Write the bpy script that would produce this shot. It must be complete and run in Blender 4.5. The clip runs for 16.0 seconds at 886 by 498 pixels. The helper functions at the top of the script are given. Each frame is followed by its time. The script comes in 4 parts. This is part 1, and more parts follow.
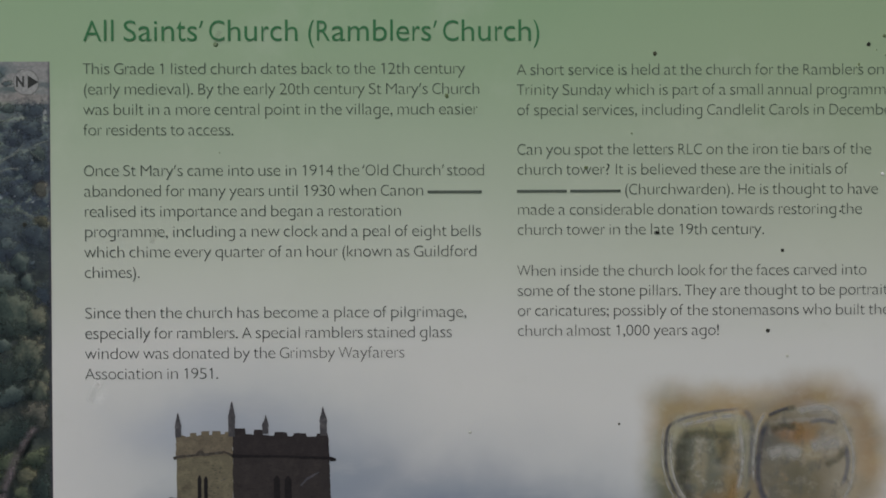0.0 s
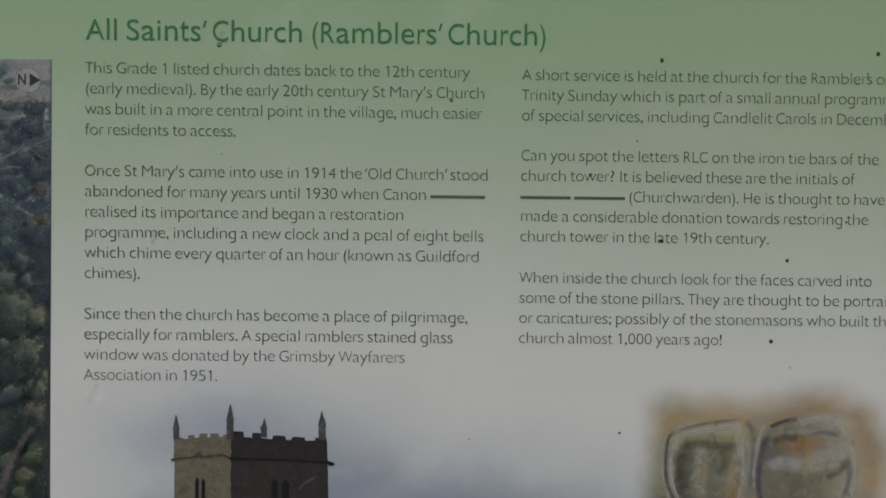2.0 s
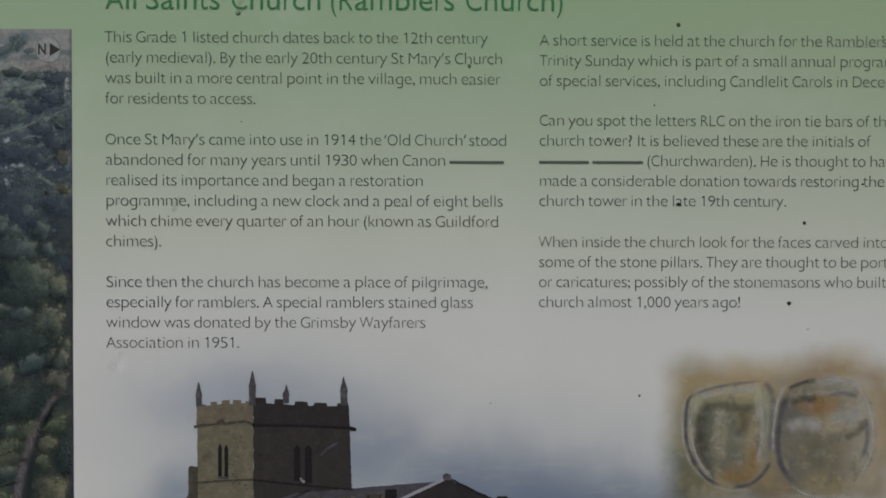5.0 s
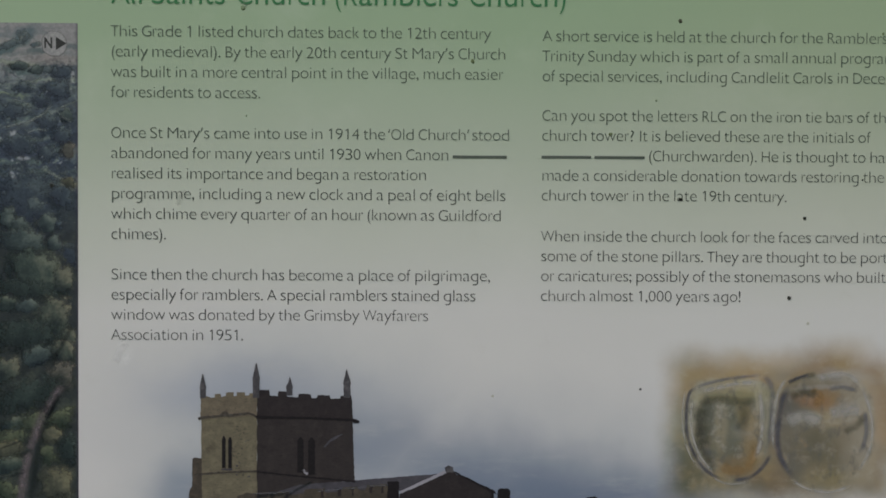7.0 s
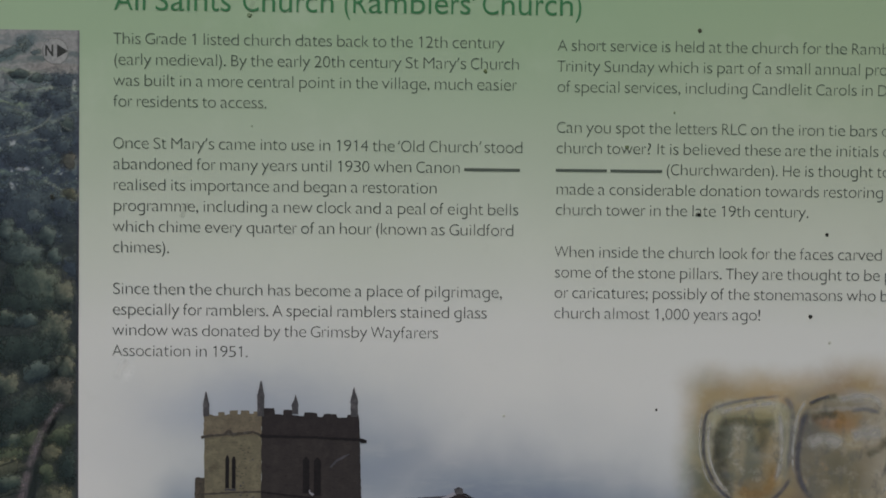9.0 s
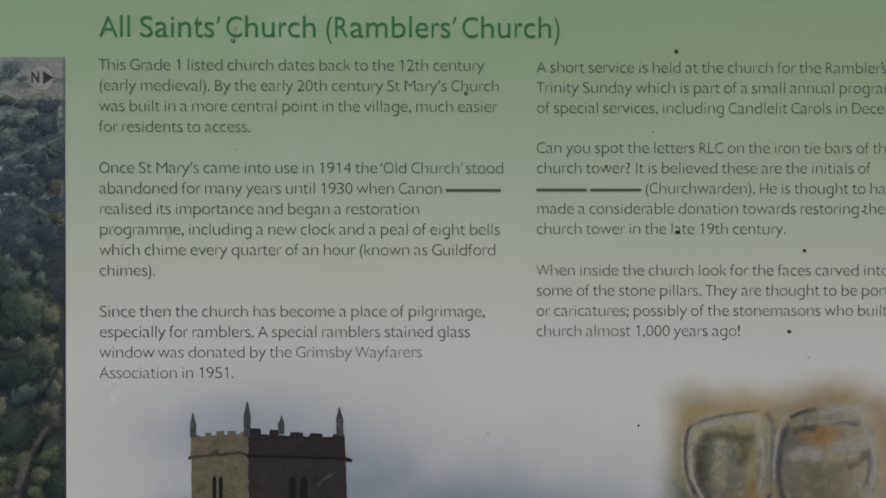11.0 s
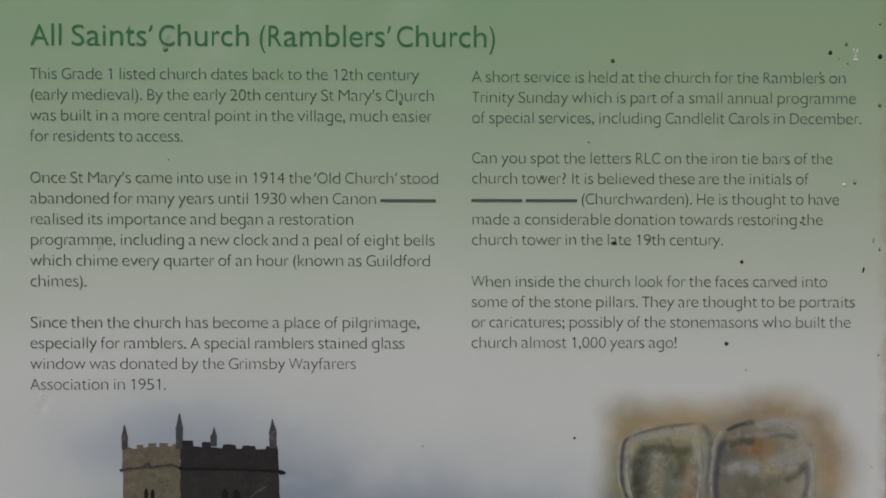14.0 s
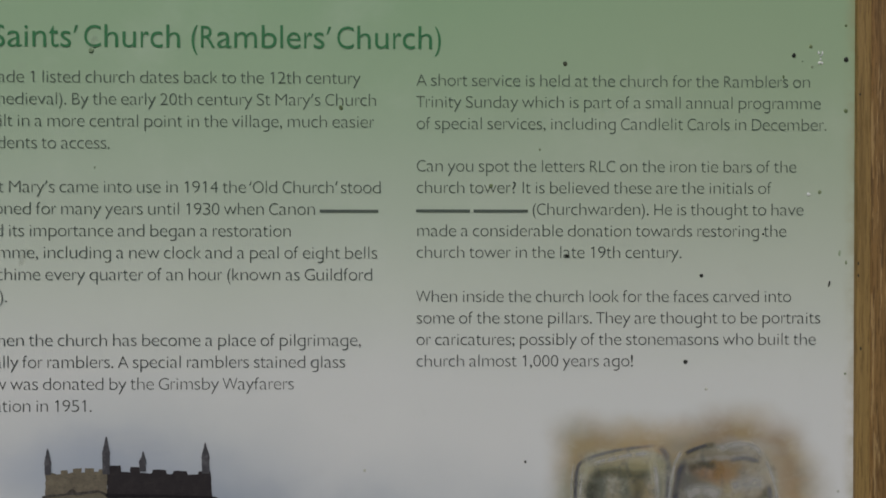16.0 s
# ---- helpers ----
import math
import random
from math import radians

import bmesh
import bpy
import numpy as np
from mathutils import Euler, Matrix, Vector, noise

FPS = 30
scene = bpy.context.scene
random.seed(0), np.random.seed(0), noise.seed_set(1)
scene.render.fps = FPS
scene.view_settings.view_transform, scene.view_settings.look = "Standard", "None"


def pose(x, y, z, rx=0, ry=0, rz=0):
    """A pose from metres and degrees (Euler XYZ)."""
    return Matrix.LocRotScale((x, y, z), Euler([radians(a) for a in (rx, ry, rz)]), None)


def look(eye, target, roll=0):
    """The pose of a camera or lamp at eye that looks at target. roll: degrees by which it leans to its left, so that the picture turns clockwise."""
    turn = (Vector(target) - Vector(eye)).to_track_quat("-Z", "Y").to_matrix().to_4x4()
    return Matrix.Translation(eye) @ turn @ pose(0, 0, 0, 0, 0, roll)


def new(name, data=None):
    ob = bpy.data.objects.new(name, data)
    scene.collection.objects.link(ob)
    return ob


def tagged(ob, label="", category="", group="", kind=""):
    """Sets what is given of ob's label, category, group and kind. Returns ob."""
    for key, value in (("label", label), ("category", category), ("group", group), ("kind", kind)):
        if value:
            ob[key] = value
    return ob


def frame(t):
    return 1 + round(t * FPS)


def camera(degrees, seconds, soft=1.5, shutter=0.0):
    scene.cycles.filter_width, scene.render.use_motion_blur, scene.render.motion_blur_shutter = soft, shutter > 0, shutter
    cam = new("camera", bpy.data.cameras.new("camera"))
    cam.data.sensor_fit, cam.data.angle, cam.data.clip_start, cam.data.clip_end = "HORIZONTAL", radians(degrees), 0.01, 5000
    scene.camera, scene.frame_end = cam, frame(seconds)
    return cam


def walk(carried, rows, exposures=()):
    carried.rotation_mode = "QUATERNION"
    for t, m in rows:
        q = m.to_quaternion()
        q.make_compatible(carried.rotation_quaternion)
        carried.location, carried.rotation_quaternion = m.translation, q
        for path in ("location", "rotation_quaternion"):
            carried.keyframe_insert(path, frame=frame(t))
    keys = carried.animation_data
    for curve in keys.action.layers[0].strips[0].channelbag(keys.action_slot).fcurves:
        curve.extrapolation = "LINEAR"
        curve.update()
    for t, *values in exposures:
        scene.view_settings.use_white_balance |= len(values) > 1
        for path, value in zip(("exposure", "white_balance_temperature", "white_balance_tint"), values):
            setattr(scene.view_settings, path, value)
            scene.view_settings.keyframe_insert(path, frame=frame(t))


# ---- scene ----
cam = camera(60.0, 16.0, soft=1.75)
# seconds, eye in metres, yaw, pitch and roll in degrees
ROWS = [
    (0.0, 0.1388, -0.3044, 1.4323, -0.55, -0.56, -0.21),
    (0.5, 0.1465, -0.2986, 1.4365, -0.56, -0.82, -0.00),
    (1.0, 0.1464, -0.2963, 1.4388, -0.53, -0.91, 0.25),
    (1.5, 0.1450, -0.2992, 1.4386, -0.46, -1.13, 0.62),
    (2.0, 0.1390, -0.3023, 1.4363, -0.35, -0.93, 0.67),
    (2.5, 0.1361, -0.3026, 1.4344, -0.38, -0.83, 0.54),
    (3.0, 0.1348, -0.2995, 1.4354, -0.34, -1.21, 0.29),
    (3.5, 0.1339, -0.3006, 1.4332, -0.40, -1.07, 0.19),
    (4.0, 0.1351, -0.3024, 1.4306, -0.42, -1.15, 0.07),
    (4.2, 0.1333, -0.3020, 1.4284, -0.48, -0.92, 0.17),
    (6.3, 0.1296, -0.3088, 1.4209, -0.58, -1.01, 0.05),
    (6.5, 0.1317, -0.3085, 1.4211, -0.58, -1.00, 0.04),
    (7.0, 0.1290, -0.3064, 1.4205, -0.56, -0.99, 0.34),
    (7.5, 0.1313, -0.3021, 1.4255, -0.49, -0.99, 0.25),
    (8.0, 0.1243, -0.2985, 1.4255, -0.47, -0.95, 0.57),
    (8.5, 0.1253, -0.2967, 1.4251, -0.39, -0.96, 0.50),
    (8.7, 0.1262, -0.2970, 1.4257, -0.31, -1.06, 0.66),
    (10.8, 0.1259, -0.3005, 1.4295, -0.36, -0.83, 0.20),
    (11.0, 0.1317, -0.3013, 1.4312, -0.53, -0.44, 0.03),
    (11.5, 0.1498, -0.3018, 1.4351, -0.42, -0.58, 0.11),
    (12.0, 0.1598, -0.3032, 1.4331, -0.60, -0.56, 0.05),
    (12.5, 0.1584, -0.3050, 1.4336, -0.58, -0.48, 0.40),
    (13.0, 0.1562, -0.3041, 1.4351, -0.60, -0.51, 0.30),
    (13.5, 0.1547, -0.3030, 1.4345, -0.61, -0.33, 0.26),
    (14.0, 0.1571, -0.2990, 1.4353, -0.57, -0.41, 0.11),
    (14.5, 0.1610, -0.2948, 1.4364, -0.73, -0.40, 0.05),
    (15.0, 0.1659, -0.2925, 1.4373, -0.92, -0.51, 0.03),
    (15.5, 0.1706, -0.2889, 1.4388, -0.99, -0.51, 0.12),
    (16.0, 0.1761, -0.2831, 1.4394, -1.00, -0.27, 0.09),
]
walk(cam, [(t, pose(x, y, z, 90 + pitch, -roll, yaw)) for t, x, y, z, yaw, pitch, roll in ROWS],
     [(0.0, -0.02), (0.6, -0.02), (1.5, -0.08), (3.0, -0.08), (3.5, -0.06), (4.2, -0.03), (6.3, 0.02), (8.5, 0.02), (11.0, -0.02), (12.0, -0.06), (13.0, -0.1), (14.5, -0.04), (16.0, -0.02)])

# ---- light: an overcast day, brighter from the upper left in front of the board ----
SUN_ELEVATION, SUN_AZIMUTH = 52.0, 205.0
world = bpy.data.worlds.new("overcast_sky")
scene.world = world
world.use_nodes = True
wn = world.node_tree.nodes
sky = wn.new("ShaderNodeTexSky")
sky.sky_type, sky.sun_disc = "NISHITA", False
sky.sun_elevation, sky.sun_rotation = radians(SUN_ELEVATION), radians(SUN_AZIMUTH)
sky.dust_density, sky.ozone_density = 4.0, 1.0
wn["Background"].inputs["Strength"].default_value = 0.09
world.node_tree.links.new(sky.outputs[0], wn["Background"].inputs["Color"])
sun = bpy.data.lights.new("sun", "SUN")
sun.energy, sun.angle, sun.color = 0.85, radians(18), (0.97, 0.97, 0.96)
sun_ob = new("sun", sun)
sun_from = Vector((math.sin(radians(SUN_AZIMUTH)) * math.cos(radians(SUN_ELEVATION)),
                   math.cos(radians(SUN_AZIMUTH)) * math.cos(radians(SUN_ELEVATION)), math.sin(radians(SUN_ELEVATION))))
sun_ob.matrix_world = look(sun_from * 20, (0, 0, 0))

# ---- materials ----
INK = 1.9


def ink(r, g, b):
    """The base colour of a printed tone given as it looks in dull light."""
    out = []
    for v in (r, g, b):
        v /= 255.0
        v = v / 12.92 if v <= 0.04045 else ((v + 0.055) / 1.055) ** 2.4
        out.append(min(0.86, v * INK))
    return (*out, 1.0)


class Paint:
    """A Principled material whose colour is painted layer on layer, in the object's own coordinates."""

    def __init__(self, name, rough=0.4, spec=0.3):
        self.mat = bpy.data.materials.new(name)
        self.mat.use_nodes = True
        self.tree = self.mat.node_tree
        self.bsdf = self.tree.nodes["Principled BSDF"]
        self.bsdf.inputs["Roughness"].default_value = rough
        self.bsdf.inputs["Specular IOR Level"].default_value = spec
        self.place = self.node("ShaderNodeTexCoord").outputs["Object"]
        self.colour = None

    def node(self, kind, **sets):
        n = self.tree.nodes.new(kind)
        for key, value in sets.items():
            n.inputs[key].default_value = value
        return n

    def link(self, a, b):
        self.tree.links.new(a, b)

    def maths(self, op, a, b=None, clamp=False):
        n = self.tree.nodes.new("ShaderNodeMath")
        n.operation, n.use_clamp = op, clamp
        for i, v in enumerate((a, b)):
            if v is None:
                continue
            if isinstance(v, (int, float)):
                n.inputs[i].default_value = v
            else:
                self.link(v, n.inputs[i])
        return n.outputs[0]

    def stretch(self, sx, sy, sz, source=None):
        n = self.node("ShaderNodeMapping")
        n.inputs["Scale"].default_value = (sx, sy, sz)
        self.link(source or self.place, n.inputs["Vector"])
        return n.outputs[0]

    def noise(self, scale, detail=4.0, rough=0.55, source=None, colour=False):
        n = self.node("ShaderNodeTexNoise", Scale=scale, Detail=detail, Roughness=rough)
        self.link(source or self.place, n.inputs["Vector"])
        return n.outputs["Color" if colour else "Fac"]

    def ramp(self, value, low, high, a=0.0, b=1.0):
        n = self.node("ShaderNodeMapRange")
        n.interpolation_type = "SMOOTHSTEP"
        self.link(value, n.inputs["Value"])
        for key, v in (("From Min", low), ("From Max", high), ("To Min", a), ("To Max", b)):
            n.inputs[key].default_value = v
        return n.outputs[0]

    def warped(self, scale, amount, detail=3.0):
        """The place, pushed about by noise."""
        n = self.noise(scale, detail, colour=True)
        sub = self.tree.nodes.new("ShaderNodeVectorMath")
        sub.operation = "MULTIPLY_ADD"
        self.link(n, sub.inputs[0])
        sub.inputs[1].default_value = (2 * amount, 0, 2 * amount)
        shift = self.tree.nodes.new("ShaderNodeVectorMath")
        shift.operation = "SUBTRACT"
        self.link(self.place, shift.inputs[0])
        shift.inputs[1].default_value = (amount, 0, amount)
        self.link(shift.outputs[0], sub.inputs[2])
        return sub.outputs[0]

    def radius(self, x, z, rx, rz, turn=0.0, source=None):
        n = self.node("ShaderNodeMapping")
        n.vector_type = "TEXTURE"
        n.inputs["Location"].default_value = (x, 0, z)
        n.inputs["Rotation"].default_value = (0, radians(turn), 0)
        n.inputs["Scale"].default_value = (rx, 1, rz)
        self.link(source or self.place, n.inputs["Vector"])
        v = self.tree.nodes.new("ShaderNodeVectorMath")
        v.operation = "LENGTH"
        self.link(n.outputs[0], v.inputs[0])
        return v.outputs["Value"]

    def blob(self, x, z, rx, rz, turn=0.0, soft=0.5, source=None):
        return self.ramp(self.radius(x, z, rx, rz, turn, source), 1 + soft, 1 - soft)

    def box(self, x0, x1, z0, z1, soft, source=None):
        s = self.tree.nodes.new("ShaderNodeSeparateXYZ")
        self.link(source or self.place, s.inputs[0])
        a = self.maths("MULTIPLY", self.ramp(s.outputs["X"], x0 - soft, x0 + soft), self.ramp(s.outputs["X"], x1 + soft, x1 - soft))
        b = self.maths("MULTIPLY", self.ramp(s.outputs["Z"], z0 - soft, z0 + soft), self.ramp(s.outputs["Z"], z1 + soft, z1 - soft))
        return self.maths("MULTIPLY", a, b)

    def gradient(self, stops, value):
        n = self.tree.nodes.new("ShaderNodeValToRGB")
        while len(n.color_ramp.elements) < len(stops):
            n.color_ramp.elements.new(0.5)
        for e, (at, c) in zip(n.color_ramp.elements, stops):
            e.position, e.color = at, c
        self.link(value, n.inputs[0])
        self.colour = n.outputs[0]

    def lay(self, colour, mask=1.0, amount=1.0, blend="MIX"):
        if self.colour is None:
            n = self.tree.nodes.new("ShaderNodeRGB")
            n.outputs[0].default_value = colour
            self.colour = n.outputs[0]
            return
        n = self.tree.nodes.new("ShaderNodeMixRGB")
        n.blend_type = blend
        if amount != 1.0 and not isinstance(mask, (int, float)):
            mask = self.maths("MULTIPLY", mask, amount)
        if isinstance(mask, (int, float)):
            n.inputs[0].default_value = mask * amount
        else:
            self.link(mask, n.inputs[0])
        self.link(self.colour, n.inputs[1])
        n.inputs[2].default_value = colour
        self.colour = n.outputs[0]

    def onto_sheet(self, mask, under):
        """Lays all that is painted so far on the colours of the print under it, through a soft mask."""
        art, self.colour = self.colour, None
        under(self)
        n = self.tree.nodes.new("ShaderNodeMixRGB")
        self.link(mask, n.inputs[0])
        self.link(self.colour, n.inputs[1])
        self.link(art, n.inputs[2])
        self.colour = n.outputs[0]

    def shade(self, value, amount=1.0):
        """Multiplies the colour by a value, as light and dark tones of the print."""
        n = self.tree.nodes.new("ShaderNodeMixRGB")
        n.blend_type = "MULTIPLY"
        n.inputs[0].default_value = amount
        self.link(self.colour, n.inputs[1])
        self.link(value, n.inputs[2])
        self.colour = n.outputs[0]

    def shield(self, x, z, rx, rz, taper, power=3.0, source=None):
        """The radius of a rounded shield, 1 on its outline, narrower below by taper."""
        n = self.node("ShaderNodeMapping")
        n.vector_type = "TEXTURE"
        n.inputs["Location"].default_value = (x, 0, z)
        n.inputs["Scale"].default_value = (rx, 1, rz)
        self.link(source or self.place, n.inputs["Vector"])
        sep = self.tree.nodes.new("ShaderNodeSeparateXYZ")
        self.link(n.outputs[0], sep.inputs[0])
        wide = self.maths("ADD", self.maths("MULTIPLY", sep.outputs["Z"], taper), 1.0)
        a = self.maths("POWER", self.maths("ABSOLUTE", self.maths("DIVIDE", sep.outputs["X"], wide)), power)
        b = self.maths("POWER", self.maths("ABSOLUTE", sep.outputs["Z"]), power)
        return self.maths("POWER", self.maths("ADD", a, b), 1.0 / power)

    def done(self, alpha=None, bump=None, bump_depth=0.0001, bump_strength=0.3):
        self.link(self.colour, self.bsdf.inputs["Base Color"])
        if alpha is not None:
            self.link(alpha, self.bsdf.inputs["Alpha"])
        if bump is not None:
            n = self.node("ShaderNodeBump", Strength=bump_strength, Distance=bump_depth)
            self.link(bump, n.inputs["Height"])
            self.link(n.outputs[0], self.bsdf.inputs["Normal"])
        return self.mat


# the drawing grid of the pictures printed on the sheet: steps of 0.227 mm to the right and down
STEP = 0.0002271


def gx(u):
    if u < 200:
        return -0.0130 + (u - 138) * 0.000224
    return 0.05764 + (u - 453) * STEP


def gz(u, v):
    if u < 200:
        return 0.0036 - (v - 42) * 0.0002245
    return -0.1313 - (v - 645) * STEP + (u - 453) * 0.00000107


def grid_blob(p, u, v, ru, rv, turn=0.0, soft=0.5, source=None):
    return p.blob(gx(u), gz(u, v), ru * STEP, rv * STEP, turn, soft, source)


def flat_ink(name, colour, spread=0.08):
    p = Paint(name, 0.45, 0.16)
    p.lay(colour)
    p.lay((0.5, 0.5, 0.46, 1), p.ramp(p.noise(900, 3), 0.35, 0.75), spread)
    return p.done()


def sheet_paint(p):
    """The printed green that fades to pale grey, with weathering."""
    sep = p.tree.nodes.new("ShaderNodeSeparateXYZ")
    p.link(p.place, sep.inputs[0])
    wob = p.maths("MULTIPLY", p.maths("SUBTRACT", p.noise(9, 2), 0.5), 0.03)
    z = p.maths("ADD", sep.outputs["Z"], wob)
    fac = p.ramp(z, -0.16, 0.06)
    fac.node.interpolation_type = "LINEAR"
    p.gradient([(0.0, ink(166, 166, 167)), (0.22, ink(164, 165, 164)), (0.38, ink(153, 158, 150)), (0.56, ink(136, 147, 132)),
                (0.74, ink(120, 139, 115)), (1.0, ink(106, 134, 102))], fac)
    p.lay(ink(176, 178, 174), p.ramp(p.noise(22, 5, 0.6), 0.5, 0.8), 0.12)
    p.lay(ink(120, 122, 110), p.ramp(p.noise(60, 6, 0.65), 0.58, 0.85), 0.12)
    p.lay(ink(96, 98, 84), p.ramp(p.noise(700, 2, 0.5), 0.73, 0.80), 0.18)
    p.lay(ink(184, 186, 186), p.maths("MULTIPLY", p.blob(0.0062, -0.1288, 0.0016, 0.0032, 30, 0.8), p.ramp(p.noise(500, 3), 0.35, 0.6)), 0.6)
    # yellower towards the free edge, and duller over the right half
    p.lay(ink(136, 138, 98), p.maths("MULTIPLY", p.ramp(sep.outputs["X"], 0.10, 0.34), p.ramp(sep.outputs["Z"], -0.13, 0.02)), 0.06)
    p.lay(ink(128, 132, 112), p.maths("MULTIPLY", p.ramp(sep.outputs["X"], 0.14, 0.30), p.ramp(sep.outputs["Z"], -0.14, -0.04)), 0.16)
    # grime gathered along the bead
    edge = p.maths("MULTIPLY", p.ramp(sep.outputs["X"], 0.3290, 0.3345), p.ramp(p.noise(140, 4), 0.3, 0.7))
    p.lay(ink(120, 116, 90), edge, 0.5)


def sheet_material():
    p = Paint("laminated_print", 0.4, 0.28)
    sheet_paint(p)
    return p.done(bump=p.noise(45, 2), bump_depth=0.0002, bump_strength=0.08)


def wood_material(name, dark, mid, light, streak):
    p = Paint(name, 0.6, 0.25)
    bent = p.warped(30, 0.0012)
    grain = p.noise(1.0, 6, 0.65, p.stretch(340, 340, 16, bent))
    fine = p.noise(1.0, 5, 0.7, p.stretch(1300, 1300, 70, bent))
    p.lay(mid)
    p.lay(dark, p.ramp(grain, 0.48, 0.62), 0.55)
    p.lay(light, p.ramp(p.noise(1.0, 5, 0.65, p.stretch(820, 820, 42, bent)), 0.53, 0.62), streak)
    p.lay(dark, p.ramp(fine, 0.51, 0.60), 0.75)
    p.lay(dark, p.ramp(p.noise(60, 5, 0.65), 0.56, 0.75), 0.35)
    p.lay(dark, p.ramp(p.noise(1.0, 3, 0.6, p.stretch(900, 900, 300)), 0.68, 0.76), 0.8)
    both = p.maths("ADD", grain, fine)
    return p.done(bump=both, bump_depth=0.0008, bump_strength=0.7)


def stone_print(name, base, dark, light, scale=900):
    """Masonry as it looks in a small printed photograph."""
    p = Paint(name, 0.45, 0.14)
    p.lay(base)
    p.lay(light, p.ramp(p.noise(260, 4), 0.45, 0.7), 0.6)
    p.lay(dark, p.ramp(p.noise(scale, 4, 0.6, p.stretch(1, 1, 1.8)), 0.55, 0.72), 0.55)
    p.lay(dark, p.ramp(p.noise(160, 3), 0.52, 0.75), 0.5)
    p.lay(light, p.ramp(p.noise(1, 3, 0.6, p.stretch(520, 1, 1500)), 0.56, 0.68), 0.4)
    p.lay(dark, p.ramp(p.noise(1, 3, 0.6, p.stretch(420, 1, 1700)), 0.56, 0.68), 0.45)
    return p.done()


def text_ink():
    """Dark grey ink, a little lighter and greener towards the top of the sheet."""
    p = Paint("grey_green_ink", 0.45, 0.16)
    sep = p.tree.nodes.new("ShaderNodeSeparateXYZ")
    p.link(p.place, sep.inputs[0])
    p.gradient([(0.0, ink(52, 56, 55)), (1.0, ink(67, 76, 68))], p.ramp(sep.outputs["Z"], -0.105, -0.015))
    p.lay((0.5, 0.5, 0.46, 1), p.ramp(p.noise(900, 3), 0.35, 0.75), 0.05)
    return p.done()


M_SHEET = sheet_material()
M_TEXT = text_ink()
M_TITLE = flat_ink("dark_green_ink", ink(42, 92, 58), 0.04)
M_BEAD = wood_material("varnished_bead_wood", ink(90, 71, 41), ink(114, 93, 56), ink(127, 104, 65), 0.4)
M_STILE = wood_material("weathered_frame_wood", ink(66, 48, 29), ink(106, 81, 48), ink(148, 124, 86), 0.6)
M_SPECK = flat_ink("dark_dirt", ink(26, 27, 24), 0.05)
M_FAINT = flat_ink("faint_dirt", ink(110, 122, 100), 0.2)
M_PALER = flat_ink("faint_dirt_on_pale", ink(142, 143, 136), 0.2)
M_BROWN = flat_ink("brown_dirt", ink(48, 52, 38), 0.1)
M_STAIN = flat_ink("stain_and_shadow_dot", ink(84, 96, 66), 0.15)
M_MOSS = flat_ink("green_stain", ink(86, 104, 76), 0.2)
M_WHITE = flat_ink("pale_droppings", ink(200, 206, 196), 0.1)
# sunlit and shaded sides of the pictured church, set as separate ink colours
M_LIT = stone_print("sunlit_masonry_print", ink(83, 79, 67), ink(54, 51, 45), ink(100, 95, 80))
M_SHADE = stone_print("shaded_masonry_print", ink(42, 39, 40), ink(27, 25, 28), ink(50, 46, 46))
M_PARAPET = stone_print("lit_parapet_print", ink(82, 76, 66), ink(52, 48, 43), ink(99, 92, 79))
M_DARK = stone_print("shaded_parapet_print", ink(37, 34, 36), ink(27, 25, 28), ink(46, 42, 43))
M_AISLE = stone_print("aisle_masonry_print", ink(55, 51, 47), ink(34, 32, 32), ink(74, 68, 60))
M_VOID = flat_ink("window_void_print", ink(24, 22, 25), 0.01)
M_STRING = flat_ink("string_course_print", ink(50, 46, 43), 0.1)
M_WORN = flat_ink("worn_masonry_print", ink(64, 62, 53), 0.05)
M_SPIRE = stone_print("pinnacle_print", ink(55, 54, 58), ink(36, 36, 39), ink(86, 85, 88), 1400)
M_ROOF = stone_print("roof_print", ink(56, 55, 61), ink(42, 41, 46), ink(70, 69, 75), 1200)
M_COPING = flat_ink("pale_coping_print", ink(118, 117, 126), 0.05)
M_BADGE = flat_ink("badge_ink", ink(36, 38, 38), 0.03)


def sky_paint(p):
    """The clouded sky of the church photograph, faded into the sheet."""
    w = p.warped(26, 0.012)
    p.lay(ink(144, 148, 152))
    p.lay(ink(132, 137, 146), grid_blob(p, 640, 720, 250, 60, 6, 0.9, w), 0.6)
    p.lay(ink(124, 130, 142), grid_blob(p, 420, 690, 170, 55, 0, 0.8, w), 0.7)
    p.lay(ink(122, 130, 144), grid_blob(p, 320, 690, 90, 46, 0, 0.9, w), 0.7)
    p.lay(ink(106, 114, 128), grid_blob(p, 740, 800, 260, 56, 4, 0.9, w), 0.95)
    p.lay(ink(98, 108, 124), grid_blob(p, 930, 890, 300, 75, 2, 0.75, w), 0.95)
    p.lay(ink(86, 96, 114), grid_blob(p, 1040, 930, 300, 90, 0, 0.8, w), 0.8)
    p.lay(ink(100, 110, 126), grid_blob(p, 345, 868, 70, 50, 10, 0.8, w), 0.7)
    p.lay(ink(146, 148, 150), p.ramp(p.noise(60, 5, 0.6, p.stretch(0.6, 1, 2.2)), 0.5, 0.75), 0.3)
    p.onto_sheet(p.maths("MAXIMUM", grid_blob(p, 530, 760, 270, 145, 4, 0.7, w), p.maths("MAXIMUM", grid_blob(p, 950, 905, 430, 165, 4, 0.7, w), grid_blob(p, 400, 870, 150, 120, 0, 0.7, w))), sheet_paint)


def sky_print():
    p = Paint("cloudy_sky_print", 0.4, 0.28)
    sky_paint(p)
    return p.done()


